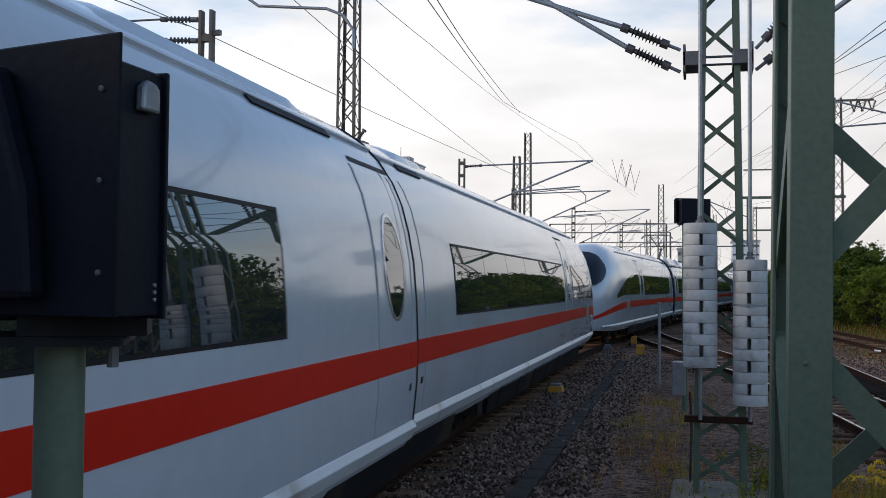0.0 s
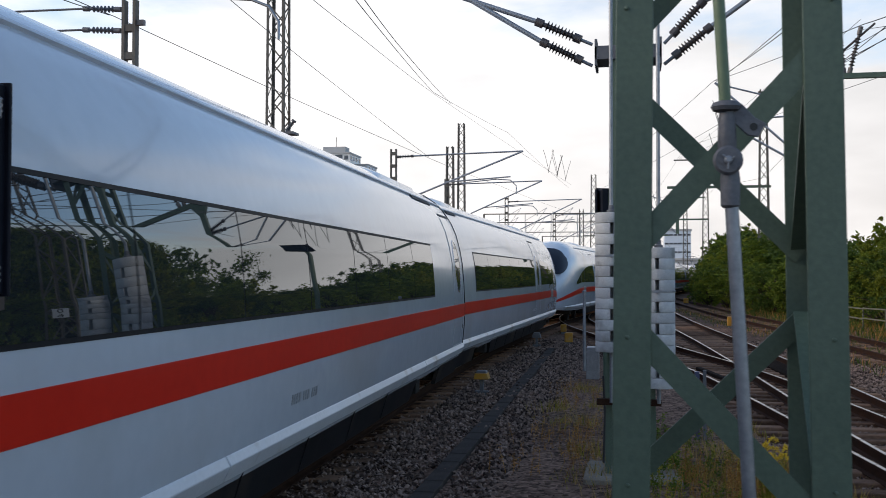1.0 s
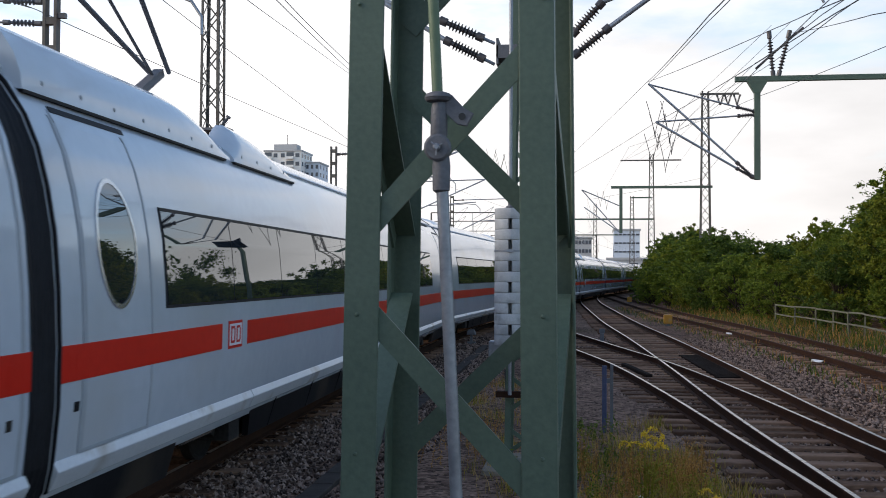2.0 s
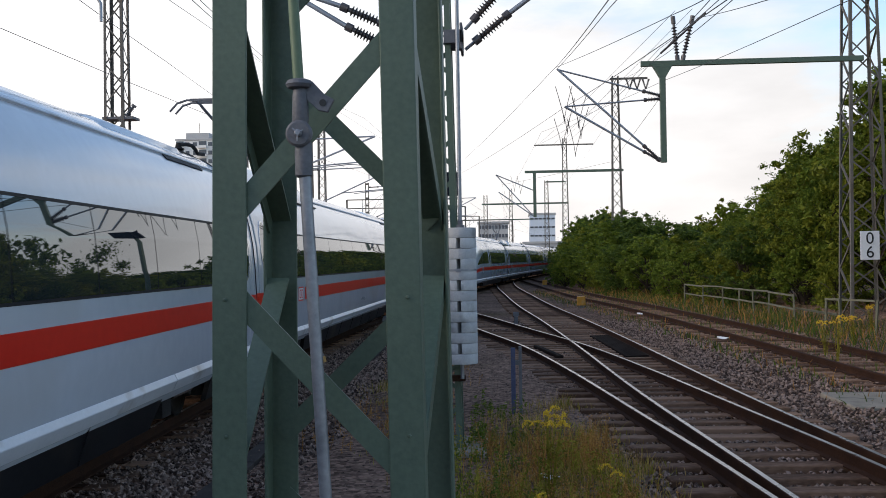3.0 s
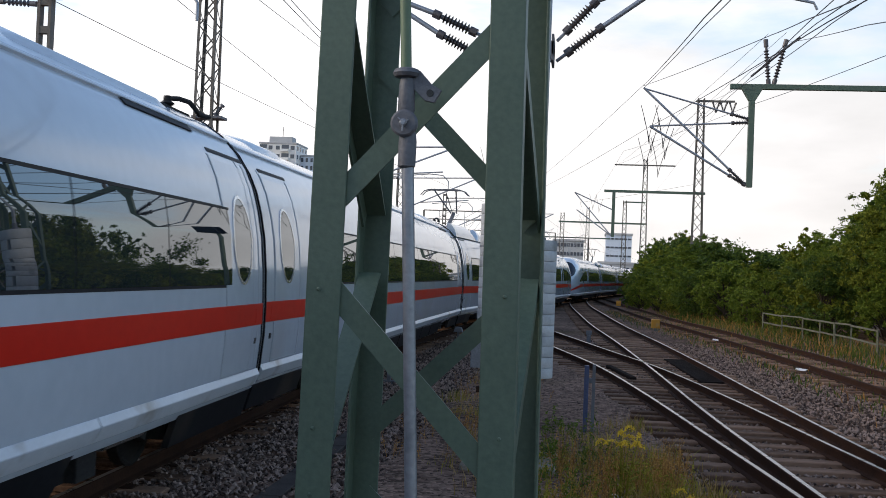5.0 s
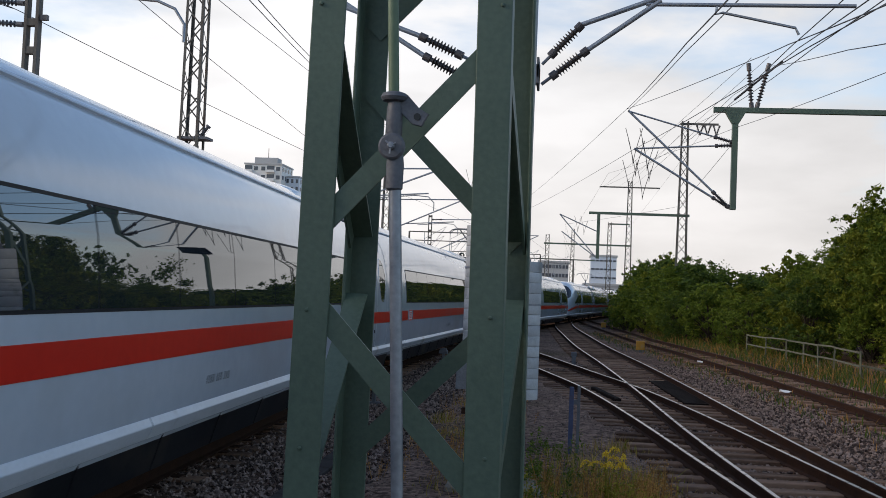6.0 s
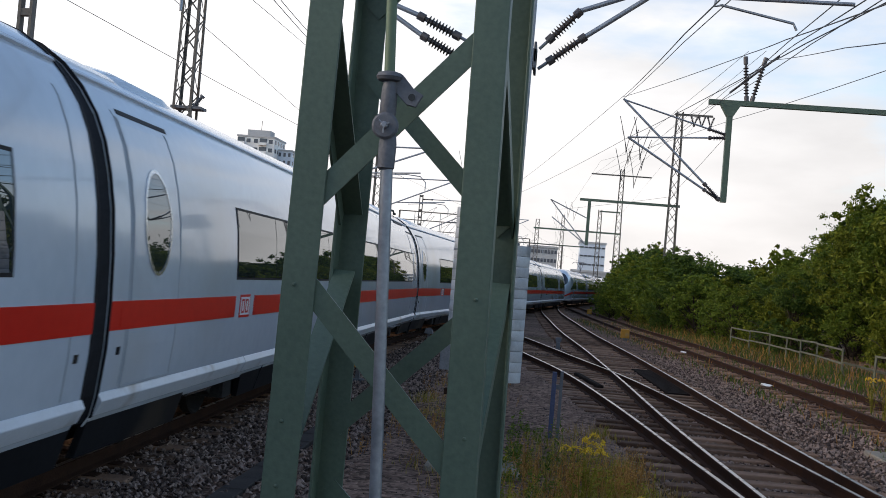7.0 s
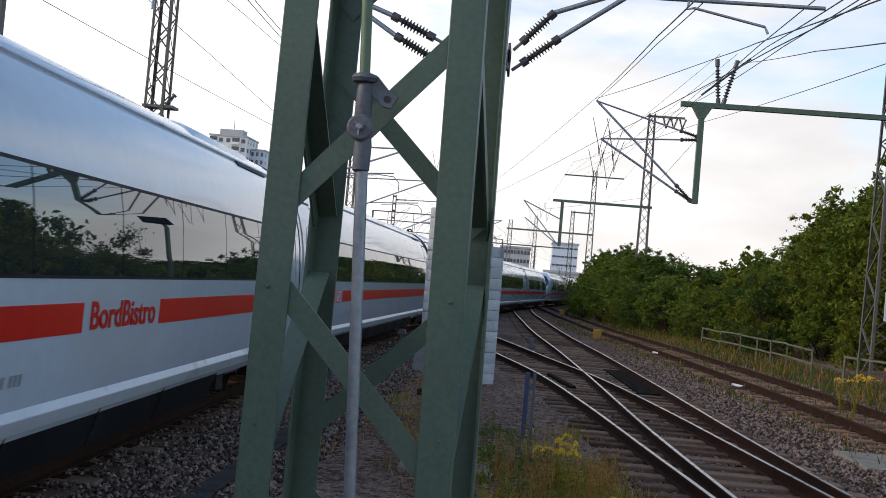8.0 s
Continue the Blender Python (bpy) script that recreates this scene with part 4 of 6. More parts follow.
def near_mast():
    mast = thing("overhead_line_mast", "dark green painted lattice steel mast with angle-iron legs", "mast", (0.516, 3.215, 0))
    # wide square mast, slightly tapered
    lattice(mast, -0.35, 7.6, 0.632, 0.76, 0.465, 0.60, 0.097, 0.064, 0.72, GREEN, phase=-0.405, thick=0.010, gap=0.10, wide_back=0.042)
    bolts = Geo()
    for sx in (-1, 1):
        for z in (1.62, 1.44, 2.0, 2.86):
            bolts.lathe([(0.006, 0), (0.006, 0.004), (0.003, 0.006)], pose(sx * 0.255, -0.3625 + 0.0101 * (z - 1.5), z, 90, 0, 0), 6)
    part("bolt_head", bolts, GREEN, mast)
    # anchor stay in front of the mast
    stay = thing("anchor_stay", "grey steel stay rod with forged clamp and green upper tube", "stay rod", (0.508, 2.74, 0))
    part("upper_tube", Geo().tube([(-0.008, 0, 2.58), (-0.17, 0.04, 5.6)], 0.0145, 14), material("stay_green", (0.10, 0.15, 0.08), (0.15, 0.20, 0.11), 0.5, bump=0.05), stay, "pale green tube", smooth=40)
    part("lower_rod", Geo().tube([(0.004, 0, 2.37), (0.145, -0.03, -0.3)], 0.0165, 14), GALV, stay, "grey galvanised rod", smooth=40)
    clamp = Geo()
    clamp.lathe([(0.018, 0), (0.032, 0.004), (0.037, 0.013), (0.032, 0.023), (0.018, 0.028)], pose(-0.006, 0, 2.56), 18)
    clamp.lathe([(0.019, 0), (0.023, 0.012), (0.021, 0.08), (0.017, 0.1)], pose(-0.004, 0, 2.465), 14)
    clamp.lathe([(0.017, 0), (0.023, 0.006), (0.024, 0.07), (0.021, 0.095)], pose(0.003, 0, 2.325), 14)
    body = part("clamp", clamp, CASTING, stay, "grey cast fork-end fitting", smooth=40)
    eye = Geo()
    eye.lathe([(0.012, 0), (0.035, 0.002), (0.036, 0.014), (0.030, 0.020), (0.012, 0.021)], pose(-0.004, -0.012, 2.44, 90, 0, 0), 18)
    part("fork_eye", eye, CASTING, body, smooth=40)
    pin = Geo().lathe([(0.010, 0), (0.010, 0.012), (0.006, 0.016)], pose(-0.004, -0.030, 2.44, 90, 0, 0), 10)
    pin.tube([(-0.018, -0.042, 2.452), (-0.002, -0.044, 2.438), (0.010, -0.042, 2.447)], 0.0025, 6).tube([(-0.004, -0.043, 2.437), (-0.006, -0.042, 2.418)], 0.0025, 6)
    part("pin", pin, GALV, body, "bolt with split pin", smooth=40)
    lug = Geo()
    out = [(0.0, 2.585), (0.03, 2.580), (0.062, 2.545), (0.088, 2.530), (0.070, 2.497), (0.045, 2.502), (0.0, 2.545)]
    lug.prism(out, -0.008, 0.006)
    part("lug", lug, CASTING, stay, "bent steel fixing lug", bevel=0.002)
    # the lug is uncut; a black plug paints the dark of its hole
    part("lug_hole", Geo().lathe([(0.0095, 0), (0.0095, 0.018)], pose(0.058, 0.008, 2.522, 90, 0, 0), 12), BLACKINK, stay)


near_mast()


def weight_mast():
    cx, cy = 0.21, 12.45
    mast = thing("tensioning_mast", "slim green lattice mast with tensioning gear on a concrete footing", "mast", (cx, cy, 0))
    lattice(mast, -0.09, 9.5, 0.58, 0.50, 0.30, 0.30, 0.07, 0.05, 0.54, GREEN, phase=0.52, thick=0.008, gap=0.10)
    cross = Geo().box(-0.38, 0.34, -0.38, -0.30, 0.70, 0.77)
    part("guide_bar", cross, RUST, mast, "rusty cross bar guiding the weights", bevel=0.005)
    for sx in (-1, 1):
        br = Geo()
        a, b = (-0.40, -0.15) if sx < 0 else (0.14, 0.36)
        br.box(a, b, -0.26, 0.22, 4.65, 4.81)
        br.box(a if sx < 0 else b - 0.03, a + 0.03 if sx < 0 else b, -0.26, 0.22, 4.58, 4.89)
        part("cantilever_bracket", br, CASTING, mast, "dark swivel bracket", bevel=0.006)
        for sy in (-0.22, 0.2):
            part("bracket_bolt", Geo().tube([(-0.2, sy, 4.74), (0.2, sy, 4.74)], 0.014, 8), GALV, mast, smooth=40)
    foot = thing("mast_footing", "weathered concrete block under the mast", "footing", (cx + 0.02, cy + 0.1, 0))
    part("block", Geo().box(-0.55, 0.55, -0.62, 0.5, -0.5, -0.09, chamfer=0.03), CONCRETE, foot, bevel=0.01)
    for x, z0, name in ((0.0, 1.31, "a"), (0.52, 0.915, "b")):
        stack = thing("tension_weight", "stack of pale grey concrete tension weight discs on a rod", "tension weight", (x, 12.0, 0), 4 if name == "a" else -6, group="tension weights")
        part("rod", Geo().tube([(0, 0, 0.74), (0, 0, 9.0)], 0.022, 12), GALV, stack, "galvanised hanging rod", smooth=40)
        for i in range(13):
            g, seg, r = Geo(), 40, 0.18
            h = 1.56 / 13
            a0, b0 = z0 + i * h + 0.002, z0 + (i + 1) * h - 0.002
            slot = i % 2 == 1
            ring = []
            for j in range(seg + 1):
                ang = -math.pi / 2 + (0.13 if slot else 0) + (6.28319 - (0.26 if slot else 0)) * j / seg
                ring.append((r * math.cos(ang), r * math.sin(ang)))
            inner = [(x2 * 0.2, y2 * 0.2) for x2, y2 in ring]
            edge = 0.004
            vs = [(x2 * 0.988, y2 * 0.988, a0) for x2, y2 in ring] + [(x2, y2, a0 + edge) for x2, y2 in ring] + [(x2, y2, b0 - edge) for x2, y2 in ring] + [(x2 * 0.988, y2 * 0.988, b0) for x2, y2 in ring]
            vs += [(x2, y2, b0) for x2, y2 in inner] + [(x2, y2, a0) for x2, y2 in inner]
            m = seg + 1
            fs = [(q * m + j, q * m + j + 1, ((q + 1) % 6) * m + j + 1, ((q + 1) % 6) * m + j) for q in range(6) for j in range(seg)]
            fs += [tuple(q * m for q in range(6)), tuple(q * m + seg for q in range(5, -1, -1))]
            g.add(vs, fs)
            part("weight_disc", g, WEIGHT, stack, smooth=40)
        zs = z0 + 1.56 * 0.68
        strap = Geo().lathe([(0.1825, 0), (0.186, 0.002), (0.186, 0.022), (0.1825, 0.024)], pose(0, 0, zs), 40)
        strap.box(-0.03, 0.03, -0.2, -0.17, zs - 0.004, zs + 0.03)
        part("strap", strap, GALV, stack, "steel clamping strap", smooth=40)
        part("nut", Geo().lathe([(0.05, 0), (0.05, 0.03), (0.03, 0.035), (0.03, 0.08), (0.024, 0.085)], pose(0, 0, z0 + 1.56), 12), CASTING, stack, smooth=40)
    # cantilevers
    left = thing("cantilever", "grey tubular cantilever with two dark insulators", "cantilever", (cx, cy, 0), group="near cantilevers")
    right = thing("cantilever", "grey tubular cantilever with dark insulators and registration tube", "cantilever", (cx, cy, 0), group="near cantilevers")
    for arm, sx, ends in ((left, -1, (((-0.43, 4.86), (-1.09, 5.16), (-2.15, 5.55)), ((-0.43, 4.61), (-1.03, 4.92), (-1.95, 5.50)))), (right, 1, (((0.39, 4.84), (0.84, 5.32), (1.62, 5.61)), ((0.39, 4.60), (0.92, 5.02), (1.63, 5.53))))):
        for (x0, z0), (x1, z1), (x2, z2) in ends:
            y = -0.1
            p0, p1, p2 = Vector((x0, y, z0)), Vector((x1, y, z1)), Vector((x2, y, z2))
            d = (p1 - p0)
            link = Geo().tube([p0, p0 + d * 0.22], 0.02, 8)
            part("link", link, GALV, arm, smooth=40)
            g = Geo()
            insulator(g, p0 + d * 0.2, p1, 0.058, 8)
            part("insulator", g, INSUL, arm, "dark ribbed insulator", smooth=30)
            part("tube", Geo().tube([p1, p2, p2 + (p2 - p1).normalized() * (2.4 if sx < 0 else 0.15)], 0.03, 12), ALU, arm, smooth=40)
    part("registration_tube", Geo().tube([(1.58, -0.1, 5.57), (3.96, -0.1, 5.57)], 0.024, 10), ALU, right, smooth=40)
    reg = Geo().tube([(2.40, -0.1, 5.57), (2.38, -0.1, 5.46), (2.46, -0.1, 5.48), (3.29, -0.1, 5.31), (3.33, -0.1, 5.23)], 0.016, 8)
    part("steady_arm", reg, ALU, right, smooth=40)


weight_mast()


def far_mast(name, x, y, top, w0, w1, leg, label, base=-0.3, pitch=None, mat=MASTGREY, caps=True):
    mast = thing(name, label, "mast", (x, y, 0))
    lattice(mast, base, top, w0, w0, w1, w1, leg, leg * 0.5, pitch or w0 * 0.8, mat, thick=0.012)
    return mast


def portal_mast():
    """Tall lattice mast with a long arm over the through tracks."""
    mast = far_mast("tall_lattice_mast", 13.75, 38, 16.5, 1.42, 0.8, 0.11, "tall grey lattice mast carrying a long arm over the tracks", pitch=0.95)
    arm = thing("portal_arm", "long steel arm with hanging post and two cantilever tubes", "cantilever", (0, 37.2, 0))
    part("beam", Geo().box(5.9, 13.6, -0.09, 0.09, 8.85, 9.03), GREEN, arm, "green steel beam", bevel=0.01)
    part("hanger", Geo().box(6.55, 6.75, -0.1, 0.1, 5.44, 8.86).prism([(6.3, 8.86), (7.0, 8.86), (6.76, 8.45), (6.54, 8.45)], -0.106, 0.106), GREEN, arm, "hanging steel post", bevel=0.01)
    for (x0, z0), (x1, z1) in (((6.55, 5.5), (2.95, 8.85)), ((6.5, 5.52), (3.2, 7.5))):
        p, q = Vector((x0, 0, z0)), Vector((x1, 0, z1))
        g = Geo()
        insulator(g, p, p.lerp(q, 0.17), 0.08, 7)
        part("insulator", g, INSUL, arm, smooth=30)
        part("strut", Geo().tube([p.lerp(q, 0.17), q], 0.04, 8), ALU, arm, smooth=40)
    for z0, z1, x1 in ((7.8, 8.83, 2.95), (7.7, 7.5, 3.2)):
        p, q = Vector((6.6, 0, z0)), Vector((x1, 0, z1))
        g = Geo()
        insulator(g, p, p.lerp(q, 0.18), 0.08, 7)
        part("insulator", g, INSUL, arm, smooth=30)
        part("stay_tube", Geo().tube([p.lerp(q, 0.18), q], 0.03, 8), ALU, arm, smooth=40)
    post = Geo()
    for x0, x1 in ((7.2, 7.05), (7.35, 7.75)):
        insulator(post, (x0, 0, 8.95), (x1, 0, 10.6), 0.09, 9)
    post.tube([(6.6, 0, 9.3), (8.2, 0, 10.7)], 0.04, 6)
    part("post_insulator", post, INSUL, arm, "pair of dark upright insulators", smooth=30)
    sign = thing("kilometre_board", "white board with black figures 0 and 6", "sign", (13.68, 37.15, 2.40))
    part("board", Geo().box(-0.33, 0.33, -0.012, 0.012, -0.5, 0.5, chamfer=0.004), WHITE, sign, bevel=0.004)
    for ch, z in (("0", 0.23), ("6", -0.25)):
        cu = bpy.data.curves.new("figure", "FONT")
        cu.body, cu.size, cu.align_x, cu.align_y, cu.extrude = ch, 0.58, "CENTER", "CENTER", 0.003
        tmp = bpy.data.objects.new("figure", cu)
        me = bpy.data.meshes.new_from_object(tmp)
        bpy.data.objects.remove(tmp)
        me.materials.append(BLACKINK)
        ob = new("figure", me)
        ob.parent = sign
        ob.matrix_basis = pose(0, -0.018, z, 90, 0, 0)


portal_mast()


def cross_mast(x, y, top, arm_z, arm_x0, arm_x1, label, w=0.85):
    mast = far_mast("lattice_mast", x, y, top, w, 0.55, 0.1, label, pitch=w * 0.9)
    g = Geo().box(arm_x0 - x, arm_x1 - x, -0.09, 0.09, arm_z - 0.1, arm_z + 0.1)
    part("cross_arm", g, GREEN, mast)
    return mast


cross_mast(10.05, 85, 16.8, 9.2, 2.65, 10.6, "grey lattice mast with cross arm beside the trees", 1.0)
far_arm = thing("portal_arm", "steel hanger with cantilever tubes on a far mast arm", "cantilever", (0, 84.8, 0))
part("hanger", Geo().box(3.3, 3.55, -0.1, 0.1, 5.5, 9.15), GREEN, far_arm)
for q0, q1 in (((3.3, 5.6), (0.3, 9.0)), ((3.3, 7.7), (0.3, 9.0)), ((3.3, 5.6), (0.5, 7.6))):
    part("strut", Geo().tube([(q0[0], 0, q0[1]), (q1[0], 0, q1[1])], 0.045, 6), ALU, far_arm)
top_bar = Geo().box(-0.4, 2.6, -0.06, 0.06, 16.5, 16.66)
m85 = thing("line_crossbar", "short cross bar with hanging insulators at a mast top", "cross bar", (10.05, 84.9, 0))
part("bar", top_bar, MASTGREY, m85)
for dx in (0.9, 1.5, 2.2):
    g = Geo()
    insulator(g, (dx, 0, 16.5), (dx + 0.25, 0, 15.7), 0.09, 6)
    insulator(g, (dx + 0.5, 0, 16.5), (dx + 0.25, 0, 15.7), 0.09, 6)
    part("insulator", g, INSUL, m85)
cross_mast(8.75, 135, 17.6, 9.3, -2.0, 9.0, "far grey lattice mast above the trees", 1.0)
far_bar = thing("line_crossbar", "wide cross bar on a far mast", "cross bar", (8.75, 134.8, 0))
part("bar", Geo().box(-3.9, 3.7, -0.08, 0.08, 16.7, 16.86), MASTGREY, far_bar)
cross_mast(7.0, 152, 13.5, 13.3, 6.9, 9.8, "slim far lattice mast", 0.8)
cross_mast(2.0, 190, 15, 9.4, -9, 6, "distant dark lattice mast over the yard", 1.0)


def left_side():
    big = far_mast("lattice_mast", -11.05, 32, 15.5, 0.70, 0.55, 0.09, "slim dark lattice mast beyond the train", pitch=0.62)
    knob = Geo()
    insulator(knob, (0.36, -0.2, 6.75), (0.62, -0.2, 7.1), 0.09, 5)
    knob.box(-0.38, 0.6, -0.3, 0.3, 6.66, 6.74)
    part("switch_gear", knob, CASTING, big, "small dark switch fittings")
    for x, y, top, reach in ((-9.48, 19, 7.55, 1), (-10.3, 45, 7.75, 2), (-11.0, 62, 8.0, 2), (-9.6, 80, 8.2, 2), (-7.5, 100, 8.3, 2)):
        pole = thing("catenary_pole", "twin-channel steel pole with battens", "pole", (x, y, 0), group="poles beyond the train")
        for sx in (-1, 1):
            part("channel", Geo().box(sx * 0.115 - 0.03, sx * 0.115 + 0.03, -0.08, 0.08, -0.3, top), MASTGREY, pole)
        for z in np.arange(0.4, top, 0.55):
            part("batten", Geo().box(-0.12, 0.12, -0.07, 0.07, z - 0.07, z + 0.07), MASTGREY, pole)
        arm = thing("cantilever", "tubular cantilever reaching over the train", "cantilever", (x, y, 0), group="cantilevers beyond the train")
        tipx = 5.75
        g = Geo()
        if reach == 1:
            g.box(0.13, 0.3, -0.05, 0.05, top - 0.5, top - 0.4)
        else:
            insulator(g, (0.15, 0, top - 0.35), (0.9, 0, top - 0.32), 0.07, 6)
        part("insulator", g, INSUL, arm, smooth=30)
        g = Geo()
        insulator(g, (0.15, 0, 5.2), (0.8, 0, 5.6), 0.07, 6)
        part("insulator", g, INSUL, arm, smooth=30)
        if reach == 2:
            part("top_tube", Geo().tube([(0.9, 0, top - 0.32), (tipx, 0, top - 0.2)], 0.035, 8), ALU, arm, smooth=40)
            part("strut", Geo().tube([(0.8, 0, 5.6), (tipx, 0, top - 0.2)], 0.04, 8), ALU, arm, smooth=40)
            part("registration_tube", Geo().tube([(2.3, 0, 6.25), (5.2, 0, 6.45)], 0.03, 8), ALU, arm, smooth=40)
            part("steady_arm", Geo().tube([(3.0, 0, 6.2), (4.6, 0, 6.35), (5.2, 0, 6.3), (5.45, 0, 6.05), (5.45, 0, 5.7)], 0.022, 8), ALU, arm, smooth=40)
        else:
            h = Geo()
            for z in (7.38, 6.96):
                insulator(h, (-0.2, 0, z), (-1.0, 0, z + 0.05), 0.06, 6)
                h.tube([(-1.0, 0, z + 0.05), (-2.8, 0, z + 0.06)], 0.022, 8)
            part("stay_tube", h, CASTING, arm, "dark stay tubes and insulators", smooth=40)
            part("curved_arm", Geo().tube([(0.2, 0, 8.6), (0.5, 0, 8.0), (1.1, 0, 7.58), (2.5, 0, 7.45), (2.85, 0, 7.3), (3.05, 0, 7.0), (3.05, 0, 6.66)], 0.03, 10), ALU, arm, "curved pale registration arm", smooth=40)
    far_mast("lattice_mast", -14.15, 86, 14.9, 0.75, 0.55, 0.09, "dark lattice mast in the distance", pitch=0.7)
    far_mast("lattice_mast", -12.6, 72, 11.2, 0.7, 0.5, 0.09, "dark lattice mast in the distance", pitch=0.7)
    far_mast("lattice_mast", -4.5, 118, 13.5, 0.9, 0.6, 0.1, "dark lattice mast in the distance", pitch=0.8)
    far_mast("lattice_mast", -7.0, 140, 11.0, 0.8, 0.6, 0.1, "dark lattice mast in the distance", pitch=0.8)
    far_mast("lattice_mast", -2.0, 160, 12.0, 0.8, 0.6, 0.1, "dark lattice mast in the distance", pitch=0.8)
    for y, x0, x1, z in ((118, -17, -3.5, 8.2), (140, -16, -2.5, 8.0), (160, -14, 2, 8.2), (105, -15, -3.5, 8.4)):
        bar = thing("portal_beam", "thin steel portal beam over far tracks", "beam", (0, y, 0))
        part("beam", Geo().box(x0, x1, -0.1, 0.1, z - 0.05, z + 0.05), MASTGREY, bar)
        legs = Geo()
        for x in (x0, x1):
            legs.box(x - 0.08, x + 0.08, -0.08, 0.08, -0.3, z)
        part("post", legs, MASTGREY, bar)
        for k in range(4):
            xx = x0 + (x1 - x0) * (k + 0.6) / 4.4
            part("arm", Geo().tube([(xx, 0, z - 2.4), (xx + 2.2, 0, z + 0.6)], 0.022, 6).tube([(xx, 0, z - 0.7), (xx + 2.2, 0, z + 0.6)], 0.02, 6).tube([(xx, 0, z - 2.4), (xx, 0, z)], 0.035, 6), ALU, bar)


left_side()


def sag(p, q, drop, n=14):
    p, q = Vector(p), Vector(q)
    return [p.lerp(q, i / n) - Vector((0, 0, drop * 4 * (i / n) * (1 - i / n))) for i in range(n + 1)]


def catenary(name, label, supports, contact, carry, r=0.007, dropper=6.0):
    """A contact wire, the carrier above it and droppers between supports on plan."""
    line = thing(name, label, "overhead line")
    for (x0, y0), (x1, y1) in zip(supports, supports[1:]):
        a = [Vector((x0, y0, contact)), Vector((x1, y1, contact))]
        part("contact_wire", Geo().tube(a, r, 5), WIRE, line)
        top = sag((x0, y0, carry), (x1, y1, carry), min(carry - contact - 0.35, 0.012 * (y1 - y0)))
        part("carrier_wire", Geo().tube(top, r, 5), WIRE, line)
        g, n = Geo(), max(2, int((y1 - y0) / dropper))
        for i in range(1, n):
            t = i / n
            p = a[0].lerp(a[1], t)
            k = t * 14
            q = top[int(k)].lerp(top[min(14, int(k) + 1)], k - int(k))
            g.tube([p, q], 0.005, 4)
            g.lathe([(0.012, -0.04), (0.03, 0), (0.012, 0.04)], Matrix.Translation(p), 6)
        part("dropper", g, WIRE, line)


def line_at(pts, y):
    return float(np.interp(y, [p[1] for p in pts], [p[0] for p in pts]))


catenary("overhead_wire", "contact wire and carrier over the train", [(line_at(LINE, y) + dx, y) for y, dx in ((80, -0.2), (118, 0.2), (160, -0.2), (220, 0.2))], 5.4, 6.5)
catenary("overhead_wire", "contact wire and carrier over the through track", [(line_at(LINE_B, y) + dx, y) for y, dx in ((84.8, -0.3), (135, 0.3), (190, 0))], 5.25, 6.9)
catenary("overhead_wire", "contact wire and carrier over the far tracks", [(0.6, 84.8), (2.0, 135)], 7.45, 8.9)
feed = thing("feeder_lines", "thin dark overhead wires strung between tall masts", "cables")


def strung(points):
    """One wire that hangs a little between its supports and runs on past the nearest one."""
    points, pts = sorted((Vector(p) for p in points), key=lambda p: p.y), []
    if points[0].y < 30:
        step = (points[1] - points[0]) / (points[1].y - points[0].y)
        points.insert(0, points[0] - step * (points[0].y - 4.0))
    for p, q in zip(points, points[1:]):
        pts += sag(p, q, 0.002 * (Vector(q) - Vector(p)).length, 10)[:-1]
    return pts + [Vector(points[-1])]


for run in (
    ((-2.39, 84.8, 9.26), (3.23, 37.2, 7.5), (4.01, 14.0, 5.49)),
    ((-2.15, 84.8, 10.41), (2.89, 37.2, 8.9), (2.45, 14.0, 5.53)),
    ((6.89, 18.0, 6.39), (6.72, 37.0, 8.32), (4.03, 84.0, 12.32), (2.0, 190, 15)),
    ((2.89, 37.2, 8.9), (4.34, 20.0, 6.73), (4.15, 16.0, 6.02)),
    ((4.72, 18.0, 6.46), (6.54, 37.0, 9.44), (8.75, 134.8, 16.8)),
    ((4.96, 18.0, 6.46), (5.66, 30.0, 7.88), (10.4, 84.9, 16.5)),
    ((4.58, 18.0, 6.47), (5.48, 40.0, 8.35), (5.0, 134.8, 16.7)),
    ((3.06, 20.0, 6.84), (2.95, 37.2, 8.85)),
    ((5.53, 18.0, 6.44), (7.7, 37.2, 10.5)),
    ((0.81, 84.8, 8.2), (7.17, 60.0, 7.61), (6.6, 37.2, 7.8)),
    ((-9.38, 16.0, 6.95), (-9.8, 19.0, 7.24), (-8.71, 45.0, 7.33)),
    ((-8.06, 20.0, 7.95), (-9.18, 31.0, 8.29), (-8.71, 45.0, 7.37)),
    ((-6.96, 22.0, 8.43), (-7.32, 28.0, 8.84), (-10.83, 60.0, 12.41), (-6.49, 110.0, 11.71)),
    ((-3.9, 15.0, 6.36), (-7.53, 40.0, 9.32), (-7.04, 60.0, 10.43), (-6.78, 110.0, 11.42)),
    ((-3.76, 15.0, 6.36), (-4.82, 22.0, 7.2), (-7.72, 45.0, 9.7)),
    ((-8.71, 45.0, 7.33), (-8.96, 70.0, 8.29), (-6.96, 118.0, 9.26)),
    ((-8.29, 13.0, 6.24), (-9.92, 19.0, 7.28)),
    ((7.1, 37, 10.75), (5, 134.8, 16.6)),
    ((7.7, 37, 10.8), (7, 134.8, 16.6)),
    ((11.2, 84.9, 15.7), (11.5, 200, 15)),
    ((10.4, 84.9, 16.5), (8.0, 135, 16.7)),
):
    part("cable", Geo().tube(strung(run), 0.0085, 5), WIRE, feed)
